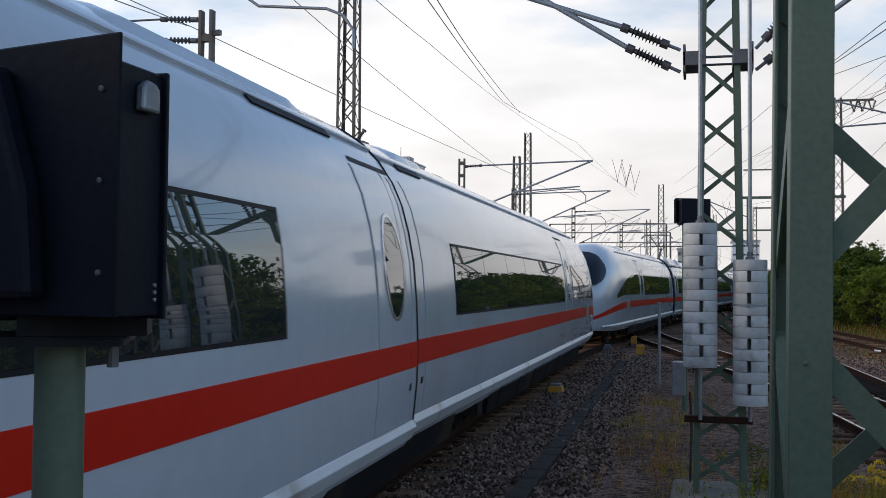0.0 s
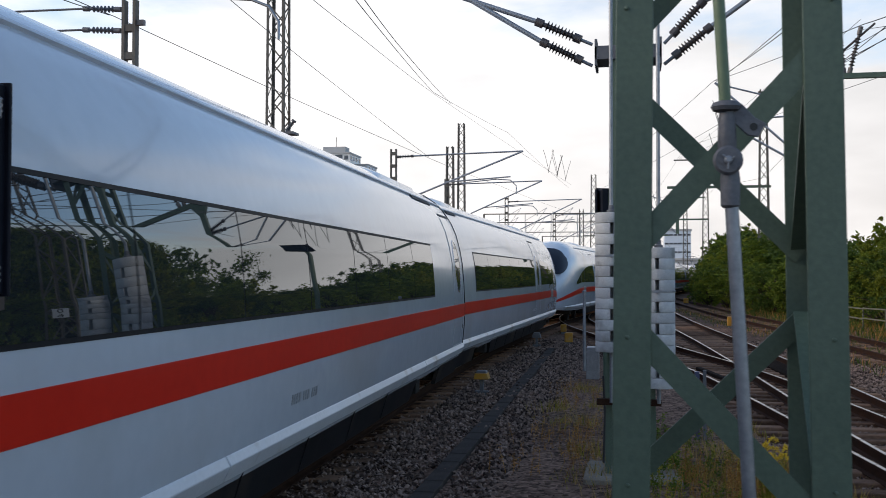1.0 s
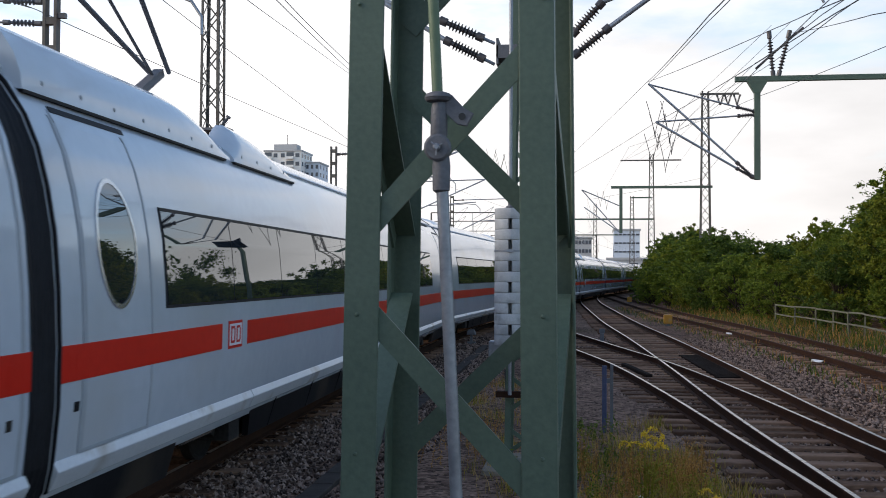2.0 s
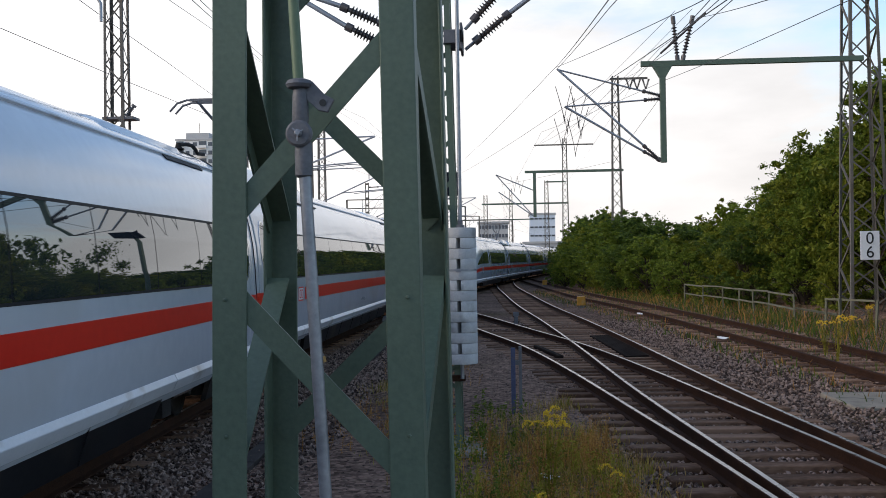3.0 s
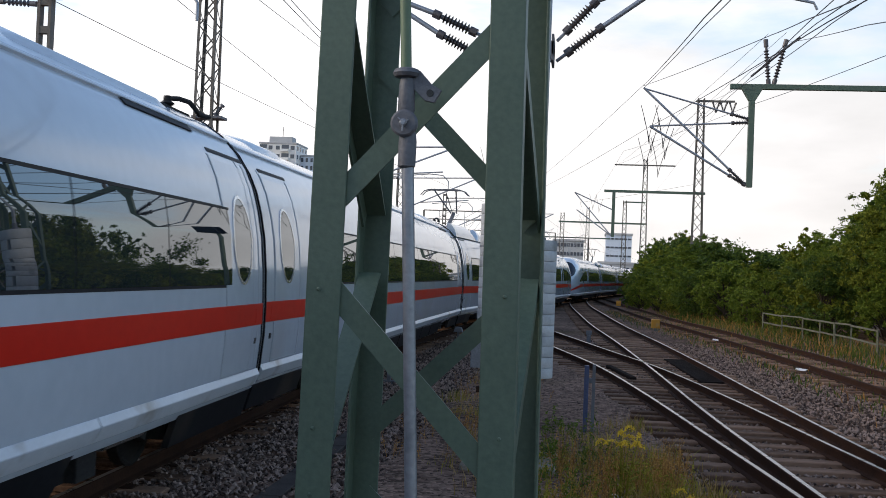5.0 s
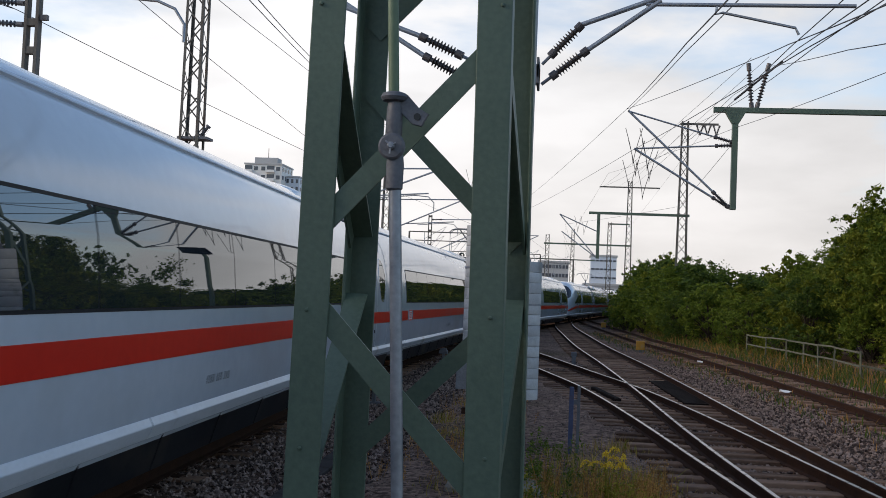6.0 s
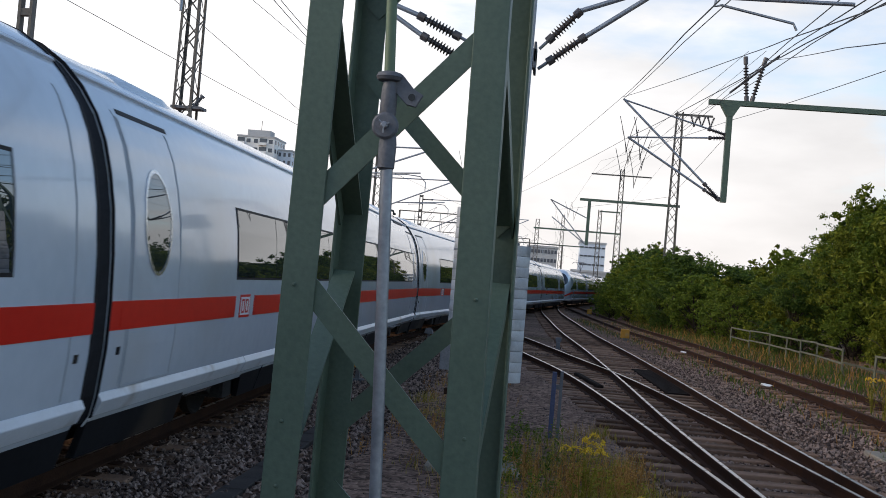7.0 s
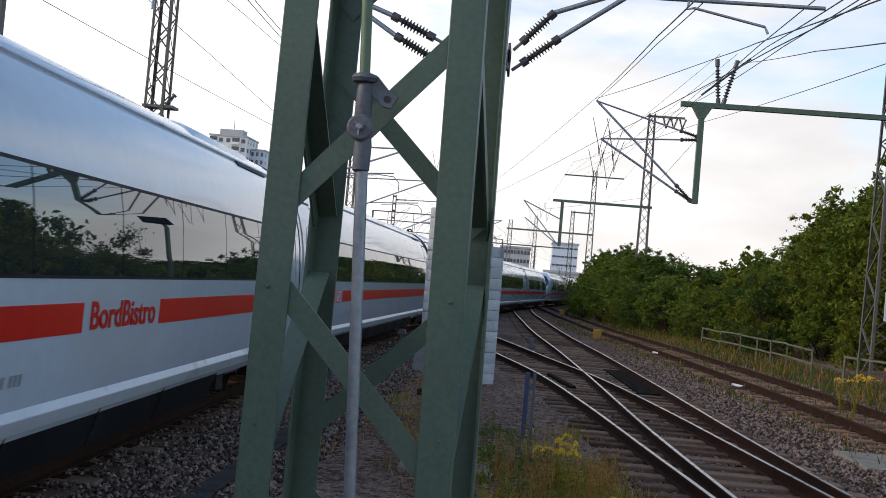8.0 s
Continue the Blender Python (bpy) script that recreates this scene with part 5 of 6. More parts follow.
loops = thing("jumper_wires", "dark looped jumper wires between line and carrier", "cables")
for x, y, z in ((2.9, 37.6, 8.3), (3.1, 39.2, 8.1), (3.0, 41, 7.6), (-5.0, 60, 9.4), (-4.6, 61, 9.2), (1.5, 86, 9)):
    g = Geo()
    for k in range(2):
        pts = [(x + k * 0.5 + 0.6 * u + 0.1 * math.sin(6.3 * u), y, z - 1.35 * math.sin(math.pi * u) - 0.35 * k * u) for u in np.linspace(0, 1, 13)]
        g.tube(pts, 0.012, 5)
    part("jumper", g, WIRE, loops)


# ---- lineside things ----
def signal_box(name, x, y, z, h, turn, label, post_r, foot, deep=0.34, skew=0.0):
    box = thing(name, label, "signal", (x, y, 0), turn)
    part("post", Geo().tube([(0, 0, foot), (0, 0, z - 0.01)], post_r, 20), GREEN, box, "dark green steel post", smooth=40)
    w = h * 0.62
    part("base_plate", Geo().box(-w * 0.5, w * 0.38, -0.09, 0.12, z - 0.012, z, chamfer=0.003).box(-0.05, 0.12, -0.05, 0.06, z, z + 0.03), SKIRT, box, "dark steel mounting plate")
    # bulged body behind a flat front sheet, turned about its hinge with the side panel
    hinge = Matrix.Translation((w * 0.385, -deep * 0.55, 0))
    mk = hinge @ Matrix.Rotation(radians(skew), 4, "Z") @ hinge.inverted()
    hood = part("housing", Geo().box(-w * 1.5, -w * 0.55 if skew else w * 0.30, -deep * 0.5, deep * 0.25, z + 0.02, z + h - 0.03, mk, chamfer=0.01), SIGNALBOX, box, "matt black sheet housing", bevel=0.006)
    part("front_sheet", Geo().box(-w * (1.5 if skew else 0.95), w * 0.385, -deep * 0.56, -deep * 0.545, z + 0.03, z + h, mk, chamfer=0.002), SIGNALBOX, hood, "flat black front sheet")
    part("bulge", Geo().prism([(-w * 0.95, z + 0.05), (-w * 0.1, z + 0.05), (-w * 0.16, z + h * 0.5), (-w * 0.42, z + h * 0.93), (-w * 0.95, z + h * 0.93)], -deep * 0.68, -deep * 0.555, mk), SIGNALBOX, hood, bevel=0.012)
    k = 0.80 * h / 0.39
    m = pose(w * 0.37, -deep * 0.53, 0, 0, 0, 62.7)
    door = part("door", Geo().box(0.0, 0.132 * k, 0.0, 0.03, z + 0.03, z + h * 0.915, m, chamfer=0.003), SIGNALBOX, box, "black hinged side panel", bevel=0.003)
    part("door_edge", Geo().box(0.128 * k, 0.138 * k, -0.008, 0.034, z + 0.025, z + h * 0.922, m), SIGNALBOX, door, bevel=0.002)
    lock = Geo().prism([(0.044 * k, z + h * 0.762), (0.096 * k, z + h * 0.762), (0.096 * k, z + h * 0.835), (0.086 * k, z + h * 0.862), (0.062 * k, z + h * 0.870), (0.046 * k, z + h * 0.845)], -0.014, 0.0, m)
    part("lock_cap", lock, GALV, door, "pale grey lock cap", bevel=0.004)
    for q in (0.22, 0.52, 0.82):
        part("screw", Geo().lathe([(0.004, 0), (0.004, 0.003), (0.002, 0.004)], mk @ pose(w * 0.26, -deep * 0.56, z + h * q, 90, 0, 0), 8), CASTING, hood)
    for q in (0.13, 0.155, 0.18, 0.80, 0.825, 0.85):
        part("screw", Geo().lathe([(0.003, 0), (0.003, 0.003), (0.0015, 0.004)], m @ pose(0.112 * k, 0, z + h * q, 90, 0, 0), 8), GALV, door)
    part("cable_gland", Geo().tube([(w * 0.3, -0.02, z - 0.045), (w * 0.3, -0.02, z - 0.012)], 0.008, 8), CASTING, box)


signal_box("signal", -0.845, 1.6, 2.10, 0.39, 26, "black signal housing seen from behind on a green post", 0.034, -0.3, skew=-40)
signal_box("signal", -0.30, 20.0, 3.33, 0.50, 200, "small black signal housing on a slim green post", 0.05, -0.3)

bp = thing("marker_post", "weathered blue steel marker post in the weeds", "post", (1.15, 15.4, 0))
part("post", Geo().box(-0.065, 0.0, -0.04, 0.04, -0.3, 0.80), BLUEPAINT, bp, bevel=0.004)
part("rail", Geo().box(0.05, 0.095, -0.03, 0.03, -0.3, 0.82).box(-0.0, 0.06, -0.02, 0.02, 0.55, 0.62), CASTING, bp, bevel=0.004)
wp = thing("slim_post", "slim pale grey tube post beside the track", "post", (-0.99, 25.9, 0))
part("tube", Geo().tube([(0, 0, -0.3), (0, 0, 1.75)], 0.04, 12).lathe([(0.05, 1.75), (0.05, 1.79), (0.02, 1.81)], pose(0, 0, 0), 12), GALV, wp, smooth=40)
cab = thing("cable_cabinet", "pale grey sheet cabinet behind the weights", "cabinet", (-0.22, 12.9, 0))
part("body", Geo().box(-0.10, 0.05, -0.12, 0.12, 0.92, 1.30, chamfer=0.01), GALV, cab)
part("cable", Geo().tube([(0.1, 0, 0.95), (0.12, 0, 0.5), (0.1, -0.05, -0.2)], 0.015, 8), WIRE, cab)


def yellow_box(x, y, s, label, on_stand=False, cap=YELLOW):
    b = thing("track_magnet" if on_stand else "yellow_box", label, "trackside box", (x, y, 0))
    if on_stand:
        b.scale = (0.75, 0.75, 1.0)
        part("stand", Geo().box(-0.05, 0.05, -0.06, 0.06, -0.3, 0.1).box(-0.18, 0.18, -0.1, 0.1, -0.26, -0.16), CASTING, b)
        part("cover", Geo().prism([(-0.2, 0.08), (0.2, 0.08), (0.16, 0.2), (-0.16, 0.2)], -0.2, 0.2), cap, b, "worn painted cap", bevel=0.01)
        part("lid", Geo().box(-0.14, 0.14, -0.16, 0.16, 0.2, 0.25, chamfer=0.02), CASTING, b)
    else:
        part("box", Geo().box(-0.5 * s, 0.5 * s, -0.4 * s, 0.4 * s, -0.12, 0.75 * s, chamfer=0.03), YELLOW, b, bevel=0.01)
        part("foot", Geo().box(-0.4 * s, 0.4 * s, -0.3 * s, 0.3 * s, -0.3, -0.1), CASTING, b)


yellow_box(-2.80, 21.0, 1, "low trackside magnet with worn yellow cover", True)
yellow_box(-3.05, 35.3, 1, "low trackside magnet with dirty grey cover", True, CASTING)
yellow_box(-2.04, 36.3, 0.28, "bright yellow equipment box on the ballast")
yellow_box(-2.68, 43, 0.24, "dull yellow equipment box on the ballast")
yellow_box(4.55, 49.8, 0.40, "yellow equipment box between the tracks")
yellow_box(4.3, 90, 0.4, "yellow equipment box between the tracks")
small = thing("ground_signal", "small dark stub post between the rails", "post", (1.35, 37.0, 0))
part("stub", Geo().box(-0.07, 0.07, -0.07, 0.07, -0.3, 0.1, chamfer=0.02).box(-0.1, 0.1, -0.05, 0.05, 0.1, 0.25, chamfer=0.02), CASTING, small)

duct = thing("cable_duct", "line of flat dark concrete cable duct covers", "cable duct", kind="structure")
for i in range(46):
    y = 6.0 + i * 0.62
    x = -1.97 - 0.020 * (y - 10.0)
    ob = part("cover_slab", Geo().box(-0.115, 0.115, -0.30, 0.30, -0.27, -0.185, chamfer=0.008), DUCT, duct) if i == 0 else new("cover_slab", duct.children[0].data)
    ob.parent = duct
    ob.matrix_basis = pose(x, y, 0.004 * math.sin(i * 2.1), 0, 0, 1.1 + 0.6 * math.sin(i * 1.3))
chamber = thing("cable_chamber", "flat pale concrete chamber lid in the ballast", "chamber lid", (6.75, 16.6, 0))
part("lid", Geo().box(-0.62, 0.62, -0.85, 0.85, -0.35, -0.15, chamfer=0.02), CONCRETE, chamber, bevel=0.01)
mat_cov = thing("point_cover", "dark slatted cover over the points drive", "cover", kind="structure")
slat = mesh("slat", Geo().box(-0.27, 0.27, -0.08, 0.08, -0.03, 0.03, chamfer=0.01), DARKPLATE)
for i in range(25):
    y = 24.0 + i * 0.26
    ob = new("slat", slat)
    ob.parent = mat_cov
    ob.matrix_basis = pose(line_at(LINE_B, y) + 0.42, y, -0.145, 0, 0, 14)
lever = thing("points_rod", "dark points bar lying beside the crossover rail", "bar")
part("bar", Geo().box(-0.07, 0.07, -1.5, 1.5, -0.16, -0.08, chamfer=0.02), DARKPLATE, lever)
lever.matrix_basis = pose(2.0, 25.2, 0, 0, 0, 9)


def make_fence():
    fence = thing("fence", "old leaning wooden rail fence in the weeds", "fence")
    def post(x, y, z, lean):
        part("post", Geo().beam((x, y, -0.25), (x + 0.05 * math.sin(lean * 3), y + 0.06 * math.sin(lean * 5), z), 0.06, 0.06), FENCEWOOD, fence)
    row = [(9.78, 52.0), (10.1, 49.0), (10.4, 46.0), (10.57, 43.6), (10.68, 41.5), (10.74, 39.5), (10.75, 36.0)]
    for i, (x, y) in enumerate(row):
        post(x, y, 0.78, i)
    for (x0, y0), (x1, y1) in zip(row, row[1:]):
        part("rail", Geo().beam((x0, y0, 0.75), (x1, y1, 0.75 + 0.03 * math.sin(y1)), 0.035, 0.06), FENCEWOOD, fence)
    for (x0, y0), (x1, y1) in zip(row, row[1:] + [(10.91, 32.0)]):
        part("rail", Geo().beam((x0, y0, 0.31), (x1, y1, 0.29 + 0.02 * math.sin(y1)), 0.035, 0.06), FENCEWOOD, fence)
    part("rail", Geo().beam(row[-1] + (0.31,), (10.91, 32.0, 0.29), 0.035, 0.06), FENCEWOOD, fence)
    last = [(10.7, 32.4), (10.95, 31.7), (11.5, 30.4)]
    for i, (x, y) in enumerate(last):
        post(x, y, 0.78, i + 9)
    part("rail", Geo().beam(last[0] + (0.75,), last[2] + (0.76,), 0.035, 0.06), FENCEWOOD, fence)


make_fence()


# ---- far buildings ----
def building(name, label, x, y, w, d, h, mat, floors, cols, turn=0, pane=(1.6, 1.4), side_cols=0, roof_box=None, balconies=()):
    b = thing(name, label, "building", (x, y, 0), turn)
    part("wall", Geo().box(-w / 2, w / 2, -d / 2, d / 2, -1, h), mat, b)
    part("roof", Geo().box(-w / 2 - 0.3, w / 2 + 0.3, -d / 2 - 0.3, d / 2 + 0.3, h, h + 0.6), FACADE_GREY, b)
    if roof_box:
        part("roof_house", Geo().box(*roof_box, -3, 3, h + 0.6, h + 3.4), FACADE_GREY, b)
        part("antenna", Geo().tube([((roof_box[0] + roof_box[1]) / 2, 0, h + 3.4), ((roof_box[0] + roof_box[1]) / 2, 0, h + 7.5)], 0.12, 5), MASTGREY, b)
    me = mesh("window", Geo().box(-pane[0] / 2, pane[0] / 2, -0.12, 0.05, -pane[1] / 2, pane[1] / 2), PANE)
    for f in range(floors):
        z = h * (f + 0.55) / floors
        for c in range(cols):
            if c in balconies:
                continue
            ob = new("window", me)
            ob.parent = b
            ob.matrix_basis = pose(-w / 2 + w * (c + 0.5) / cols, -d / 2, z)
        for c in balconies:
            # flat dark panel on the wall paints the shade inside the balcony
            ob = new("balcony_recess", me)
            ob.parent = b
            ob.matrix_basis = pose(-w / 2 + w * (c + 0.5) / cols, -d / 2, z) @ Matrix.Diagonal((1.9, 1, 1.5, 1))
            part("balcony", Geo().box(-1.6, 1.6, -1.1, 0.0, z - 1.5, z - 0.5, Matrix.Translation((-w / 2 + w * (c + 0.5) / cols, -d / 2, 0))), mat, b)
        for c in range(side_cols):
            ob = new("window", me)
            ob.parent = b
            ob.matrix_basis = pose(w / 2, -d / 2 + d * (c + 0.5) / side_cols, z, 0, 0, 90)
    return b


building("apartment_tower", "cream concrete apartment tower with balconies", -115.5, 395, 14.5, 16, 49, FACADE, 15, 5, 0, (1.5, 1.5), 4, (-5, 4), (0, 3))
building("apartment_tower", "blue clad slab beside the apartment tower", -105.5, 400, 5.6, 14, 45, FACADE_BLUE, 15, 3, 0, (0.9, 1.5), 3)
building("office_block", "grey office block with rows of windows", -3.0, 340, 9.5, 14, 13.8, FACADE_GREY, 5, 9, 0, (0.75, 1.1))
building("office_block", "pale white office block with window bands", 12.7, 340, 8.0, 14, 16.2, FACADE_BLUE, 6, 6, 0, (1.1, 0.5))
building("low_building", "low cream building beyond the yard", -38, 260, 26, 12, 7.5, FACADE, 2, 9, 0, (1.6, 1.3))
building("low_building", "low grey shed with red band", 18, 300, 24, 10, 6.5, FACADE_GREY, 2, 8, 0, (1.8, 1.1))


# ---- plants ----
def leaf_cloud(rng, clumps, per, size, spread):
    """Many folded leaves in clumps: arrays of vertices and faces."""
    v, f = [], []
    for (cx, cy, cz, r) in clumps:
        n = per
        d = rng.normal(size=(n, 3))
        d /= np.linalg.norm(d, axis=1)[:, None]
        rad = r * np.abs(rng.normal(0.62, 0.34, n))
        c = d * rad[:, None] * np.array([1, 1, 0.8]) + (cx, cy, cz)
        a = rng.normal(size=(n, 3)) + d * 0.4
        a /= np.linalg.norm(a, axis=1)[:, None]
        b = np.cross(a, rng.normal(size=(n, 3)))
        b /= np.linalg.norm(b, axis=1)[:, None]
        s = size * rng.uniform(0.6, 1.3, n)[:, None]
        up = np.cross(a, b) * s * 0.18
        quad = np.stack([c - a * s, c + b * s * 0.45 + up, c + a * s, c - b * s * 0.45 + up], 1)
        k = len(v)
        v.extend(map(tuple, quad.reshape(-1, 3)))
        f.extend((k + 4 * i, k + 4 * i + 1, k + 4 * i + 2, k + 4 * i + 3) for i in range(n))
    return v, f


def tree_meshes(seed, height, width, leaf, count, per, size, low=0.15):
    rng = np.random.default_rng(seed)
    trunk = Geo()
    bend = rng.uniform(-0.3, 0.3, 2)
    axis = [(bend[0] * t * t, bend[1] * t * t, -0.5 + (height * 0.85 + 0.5) * t) for t in np.linspace(0, 1, 7)]
    trunk.tube(axis, height * 0.022 + 0.03, 8, r2=0.02)
    clumps = []
    for i in range(count):
        t = rng.uniform(low, 1.0)
        ang, out = rng.uniform(0, 6.283), rng.uniform(0.25, 1.0) ** 0.7
        prof = math.sin(min(1.0, (t - low) / (1 - low) * 0.8 + 0.25) * math.pi) ** 0.6
        rr = width * prof * out
        p = (bend[0] * t * t + rr * math.cos(ang), bend[1] * t * t + rr * math.sin(ang), height * t)
        base = axis[min(6, int(t * 6 * 0.8))]
        trunk.tube([base, ((base[0] + p[0]) / 2, (base[1] + p[1]) / 2, (base[2] + p[2]) / 2 + 0.15), p], 0.035, 4, r2=0.008)
        clumps.append((*p, width * rng.uniform(0.12, 0.30)))
        # a sprig that breaks the outline
        for j in range(2):
            q = Vector(p) + Vector((rng.normal(0, 0.2), rng.normal(0, 0.2), rng.normal(0.05, 0.2))) * width
            clumps.append((*q, width * rng.uniform(0.05, 0.13)))
    v, f = leaf_cloud(rng, clumps, per, size, 1)
    g = Geo()
    g.v, g.f, g.mi = v, f, [0] * len(f)
    me = bpy.data.meshes.new("crown")
    me.from_pydata(g.v, [], g.f)
    me.materials.append(leaf)
    return mesh("trunk", trunk, BARK, 60), me


KINDS = [tree_meshes(11, 7.5, 2.6, LEAF_A, 95, 44, 0.105), tree_meshes(12, 8.5, 2.9, LEAF_B, 105, 44, 0.115), tree_meshes(13, 6.0, 2.4, LEAF_C, 85, 44, 0.10), tree_meshes(14, 9.5, 3.2, LEAF_A, 115, 44, 0.115, 0.2)]
FAR_KINDS = [tree_meshes(15, 7.5, 2.9, LEAF_A, 60, 30, 0.18), tree_meshes(16, 8.5, 3.2, LEAF_B, 64, 30, 0.19), tree_meshes(17, 6.0, 2.7, LEAF_C, 54, 30, 0.17), tree_meshes(18, 9.5, 3.4, LEAF_A, 64, 30, 0.19, 0.2)]
HEIGHTS = [7.5, 8.5, 6.0, 9.5]
BUSHES = [tree_meshes(21, 2.6, 1.7, LEAF_A, 46, 40, 0.085, 0.02), tree_meshes(22, 3.4, 1.9, LEAF_B, 52, 40, 0.09, 0.02), tree_meshes(23, 2.0, 1.5, LEAF_C, 40, 40, 0.075, 0.02)]


def plant(kind, x, y, s, turn, name, label, category, squash=1.0):
    t = thing(name, label, category, (x, y, -0.1), turn)
    t.scale = (s, s, s * squash)
    for nm, me in zip(("trunk", "crown"), kind):
        ob = new(nm, me)
        ob.parent = t


rng = np.random.default_rng(5)
edge_y = [18, 26, 33, 38, 43, 47, 54, 60, 67, 75, 84, 95, 110, 130, 150, 180]
edge_x = [19.5, 18.0, 16.6, 15.8, 13.9, 12.4, 10.9, 9.6, 8.6, 7.4, 6.2, 6.6, 7.4, 8.6, 10.0, 12.5]
LABELS = ["leafy deciduous tree with bright green crown", "dense dark green tree at the embankment", "young tree with yellowish green leaves", "tall broad-crowned green tree"]
# the wood's skyline: low and even along the far tracks, rising in steps towards the tall mast
SKY_AT = [-90, 3, 6, 11, 12.0, 13.2, 14.3, 15.8, 17.5, 20.5, 25, 90]
SKY_UP = [2.5, 2.5, 2.6, 2.45, 2.8, 3.7, 5.1, 6.3, 7.2, 10.0, 11.5, 11.5]


def crown_top(x, y):
    a = math.degrees(math.atan2(x - 1, y))
    return 2.1 + math.tan(radians(float(np.interp(a, SKY_AT, SKY_UP)))) * math.hypot(x - 1, y)


def grow_tree(x, y, k, tone):
    top = crown_top(x, y) * tone
    up = top / (HEIGHTS[k] * 1.05 + 0.2)
    wide = max(up, 0.72 if y < 70 else 0.85)
    plant((KINDS if 30 < y < 62 else FAR_KINDS)[k], x, y, wide, rng.uniform(0, 360), "tree", LABELS[k], "tree", up / wide)


y = 20.0
while y < 175:
    ex = float(np.interp(y, edge_y, edge_x))
    b = int(rng.choice([0, 0, 1, 1, 2]))
    plant(BUSHES[b], ex + rng.uniform(-0.5, 0.6), y, rng.uniform(0.75, 1.2), rng.uniform(0, 360), "bush", "dense green bush at the foot of the trees", "bush")
    grow_tree(ex + rng.uniform(1.4, 2.4), y + rng.uniform(-0.8, 0.8), int(rng.integers(0, 4)), rng.uniform(0.66, 0.92))
    grow_tree(ex + rng.uniform(3.6, 5.2), y + rng.uniform(-0.8, 0.8), int(rng.integers(0, 4)), rng.uniform(0.80, 1.03))
    y += 2.5 + y * 0.020
for x, yy, k in ((17.6, 42, 3), (20.0, 38, 1), (21.5, 34, 3), (18.3, 46, 0), (19, 31, 2), (22, 40, 1), (16.2, 50, 2), (15.4, 46.5, 3), (14.3, 47.5, 2), (16.6, 43.5, 0), (15.2, 50, 0)):
    grow_tree(x, yy, k, rng.uniform(0.80, 1.06))


def far_woods():
    g = np.random.default_rng(8)
    clumps = []
    for i in range(420):
        yy = g.uniform(60, 330)
        ex = float(np.interp(yy, edge_y, edge_x)) + 0.06 * max(0, yy - 180)
        x = ex + 9 + abs(g.normal()) * 35
        clumps.append((x, yy, g.uniform(0.5, 0.80 * crown_top(x, yy)) if x < 40 else g.uniform(0.5, 6.0), g.uniform(1.2, 2.2)))
    v, f = leaf_cloud(g, clumps, 150, 0.3, 1)
    me = bpy.data.meshes.new("woods")
    me.from_pydata(v, [], f)
    me.materials.append(LEAF_B)
    tagged(new("woods", me), "distant dark green woods behind the tracks", "woods", kind="stuff")


far_woods()


def blades(name, label, mat, count, where, height, seed, lean=0.35, wide=0.006):
    g = np.random.default_rng(seed)
    v, f = [], []
    for i in range(count):
        x, yy, z, s = where(g)
        h = height * g.uniform(0.35, 1.15) * s
        a = g.uniform(0, 6.283)
        dx, dy = math.cos(a), math.sin(a)
        w = wide * g.uniform(0.6, 1.4)
        lx, ly = g.normal(0, lean, 2) * h
        k = len(v)
        v += [(x - dy * w, yy + dx * w, z), (x + dy * w, yy - dx * w, z), (x + lx * 0.35 + dy * w * 0.7, yy + ly * 0.35 - dx * w * 0.7, z + h * 0.55), (x + lx * 0.35 - dy * w * 0.7, yy + ly * 0.35 + dx * w * 0.7, z + h * 0.55), (x + lx, yy + ly, z + h)]
        f += [(k, k + 1, k + 2, k + 3), (k + 3, k + 2, k + 4)]
    me = bpy.data.meshes.new(name)
    me.from_pydata(v, [], f)
    me.materials.append(mat)
    tagged(new(name, me), label, "grass", kind="stuff")


TUFTS = [(0.95, 8.3, 0.6), (1.95, 8.6, 0.6), (2.2, 9.2, 0.6), (2.3, 11.2, 0.5), (0.75, 9.6, 0.6), (1.2, 9.0, 0.7), (1.75, 9.3, 0.7), (2.1, 10.0, 0.6), (1.45, 10.2, 0.8), (1.0, 10.3, 0.6), (1.9, 11.0, 0.7), (1.3, 12.6, 0.7), (2.0, 13.4, 0.6), (1.0, 14.2, 0.6), (1.7, 8.7, 0.7), (1.35, 9.6, 0.7), (1.7, 10.6, 0.6), (1.2, 11.4, 0.6), (0.9, 12.5, 0.5), (1.9, 12.0, 0.6), (1.5, 14.2, 0.5), (0.2, 11.0, 0.45), (-0.2, 12.2, 0.5), (-0.3, 14, 0.5), (-0.6, 16.5, 0.6), (-1.1, 18.5, 0.5), (-0.3, 19, 0.4), (0.9, 7.6, 0.5), (1.6, 8.2, 0.6), (0.4, 8.8, 0.5), (-0.7, 21.5, 0.5), (1.8, 16, 0.5)]


def in_tufts(g):
    x, yy, r = TUFTS[int(g.integers(0, len(TUFTS)))]
    d = g.normal(0, 0.5, 2) * r
    return x + d[0], yy + d[1] * 1.3, -0.22, max(0.3, 1 - 0.5 * np.hypot(*d) / r)


def beside_siding(g):
    yy = g.uniform(16, 75)
    c = line_at(LINE_C, yy)
    side = g.choice([-1.6, 0.0, 2.0, 3.0, 4.2, 5.0], p=[0.12, 0.1, 0.2, 0.23, 0.2, 0.15])
    return c + side + g.normal(0, 0.35), yy, -0.2, g.uniform(0.5, 1.2) * (0.5 if side < 1 else 1.0)


blades("grass", "wild green grass tufts among the ballast", GRASS, 2600, in_tufts, 0.30, 31)
blades("dry_grass", "dry straw-coloured grass among the ballast", STRAW, 4600, in_tufts, 0.36, 32, wide=0.004)


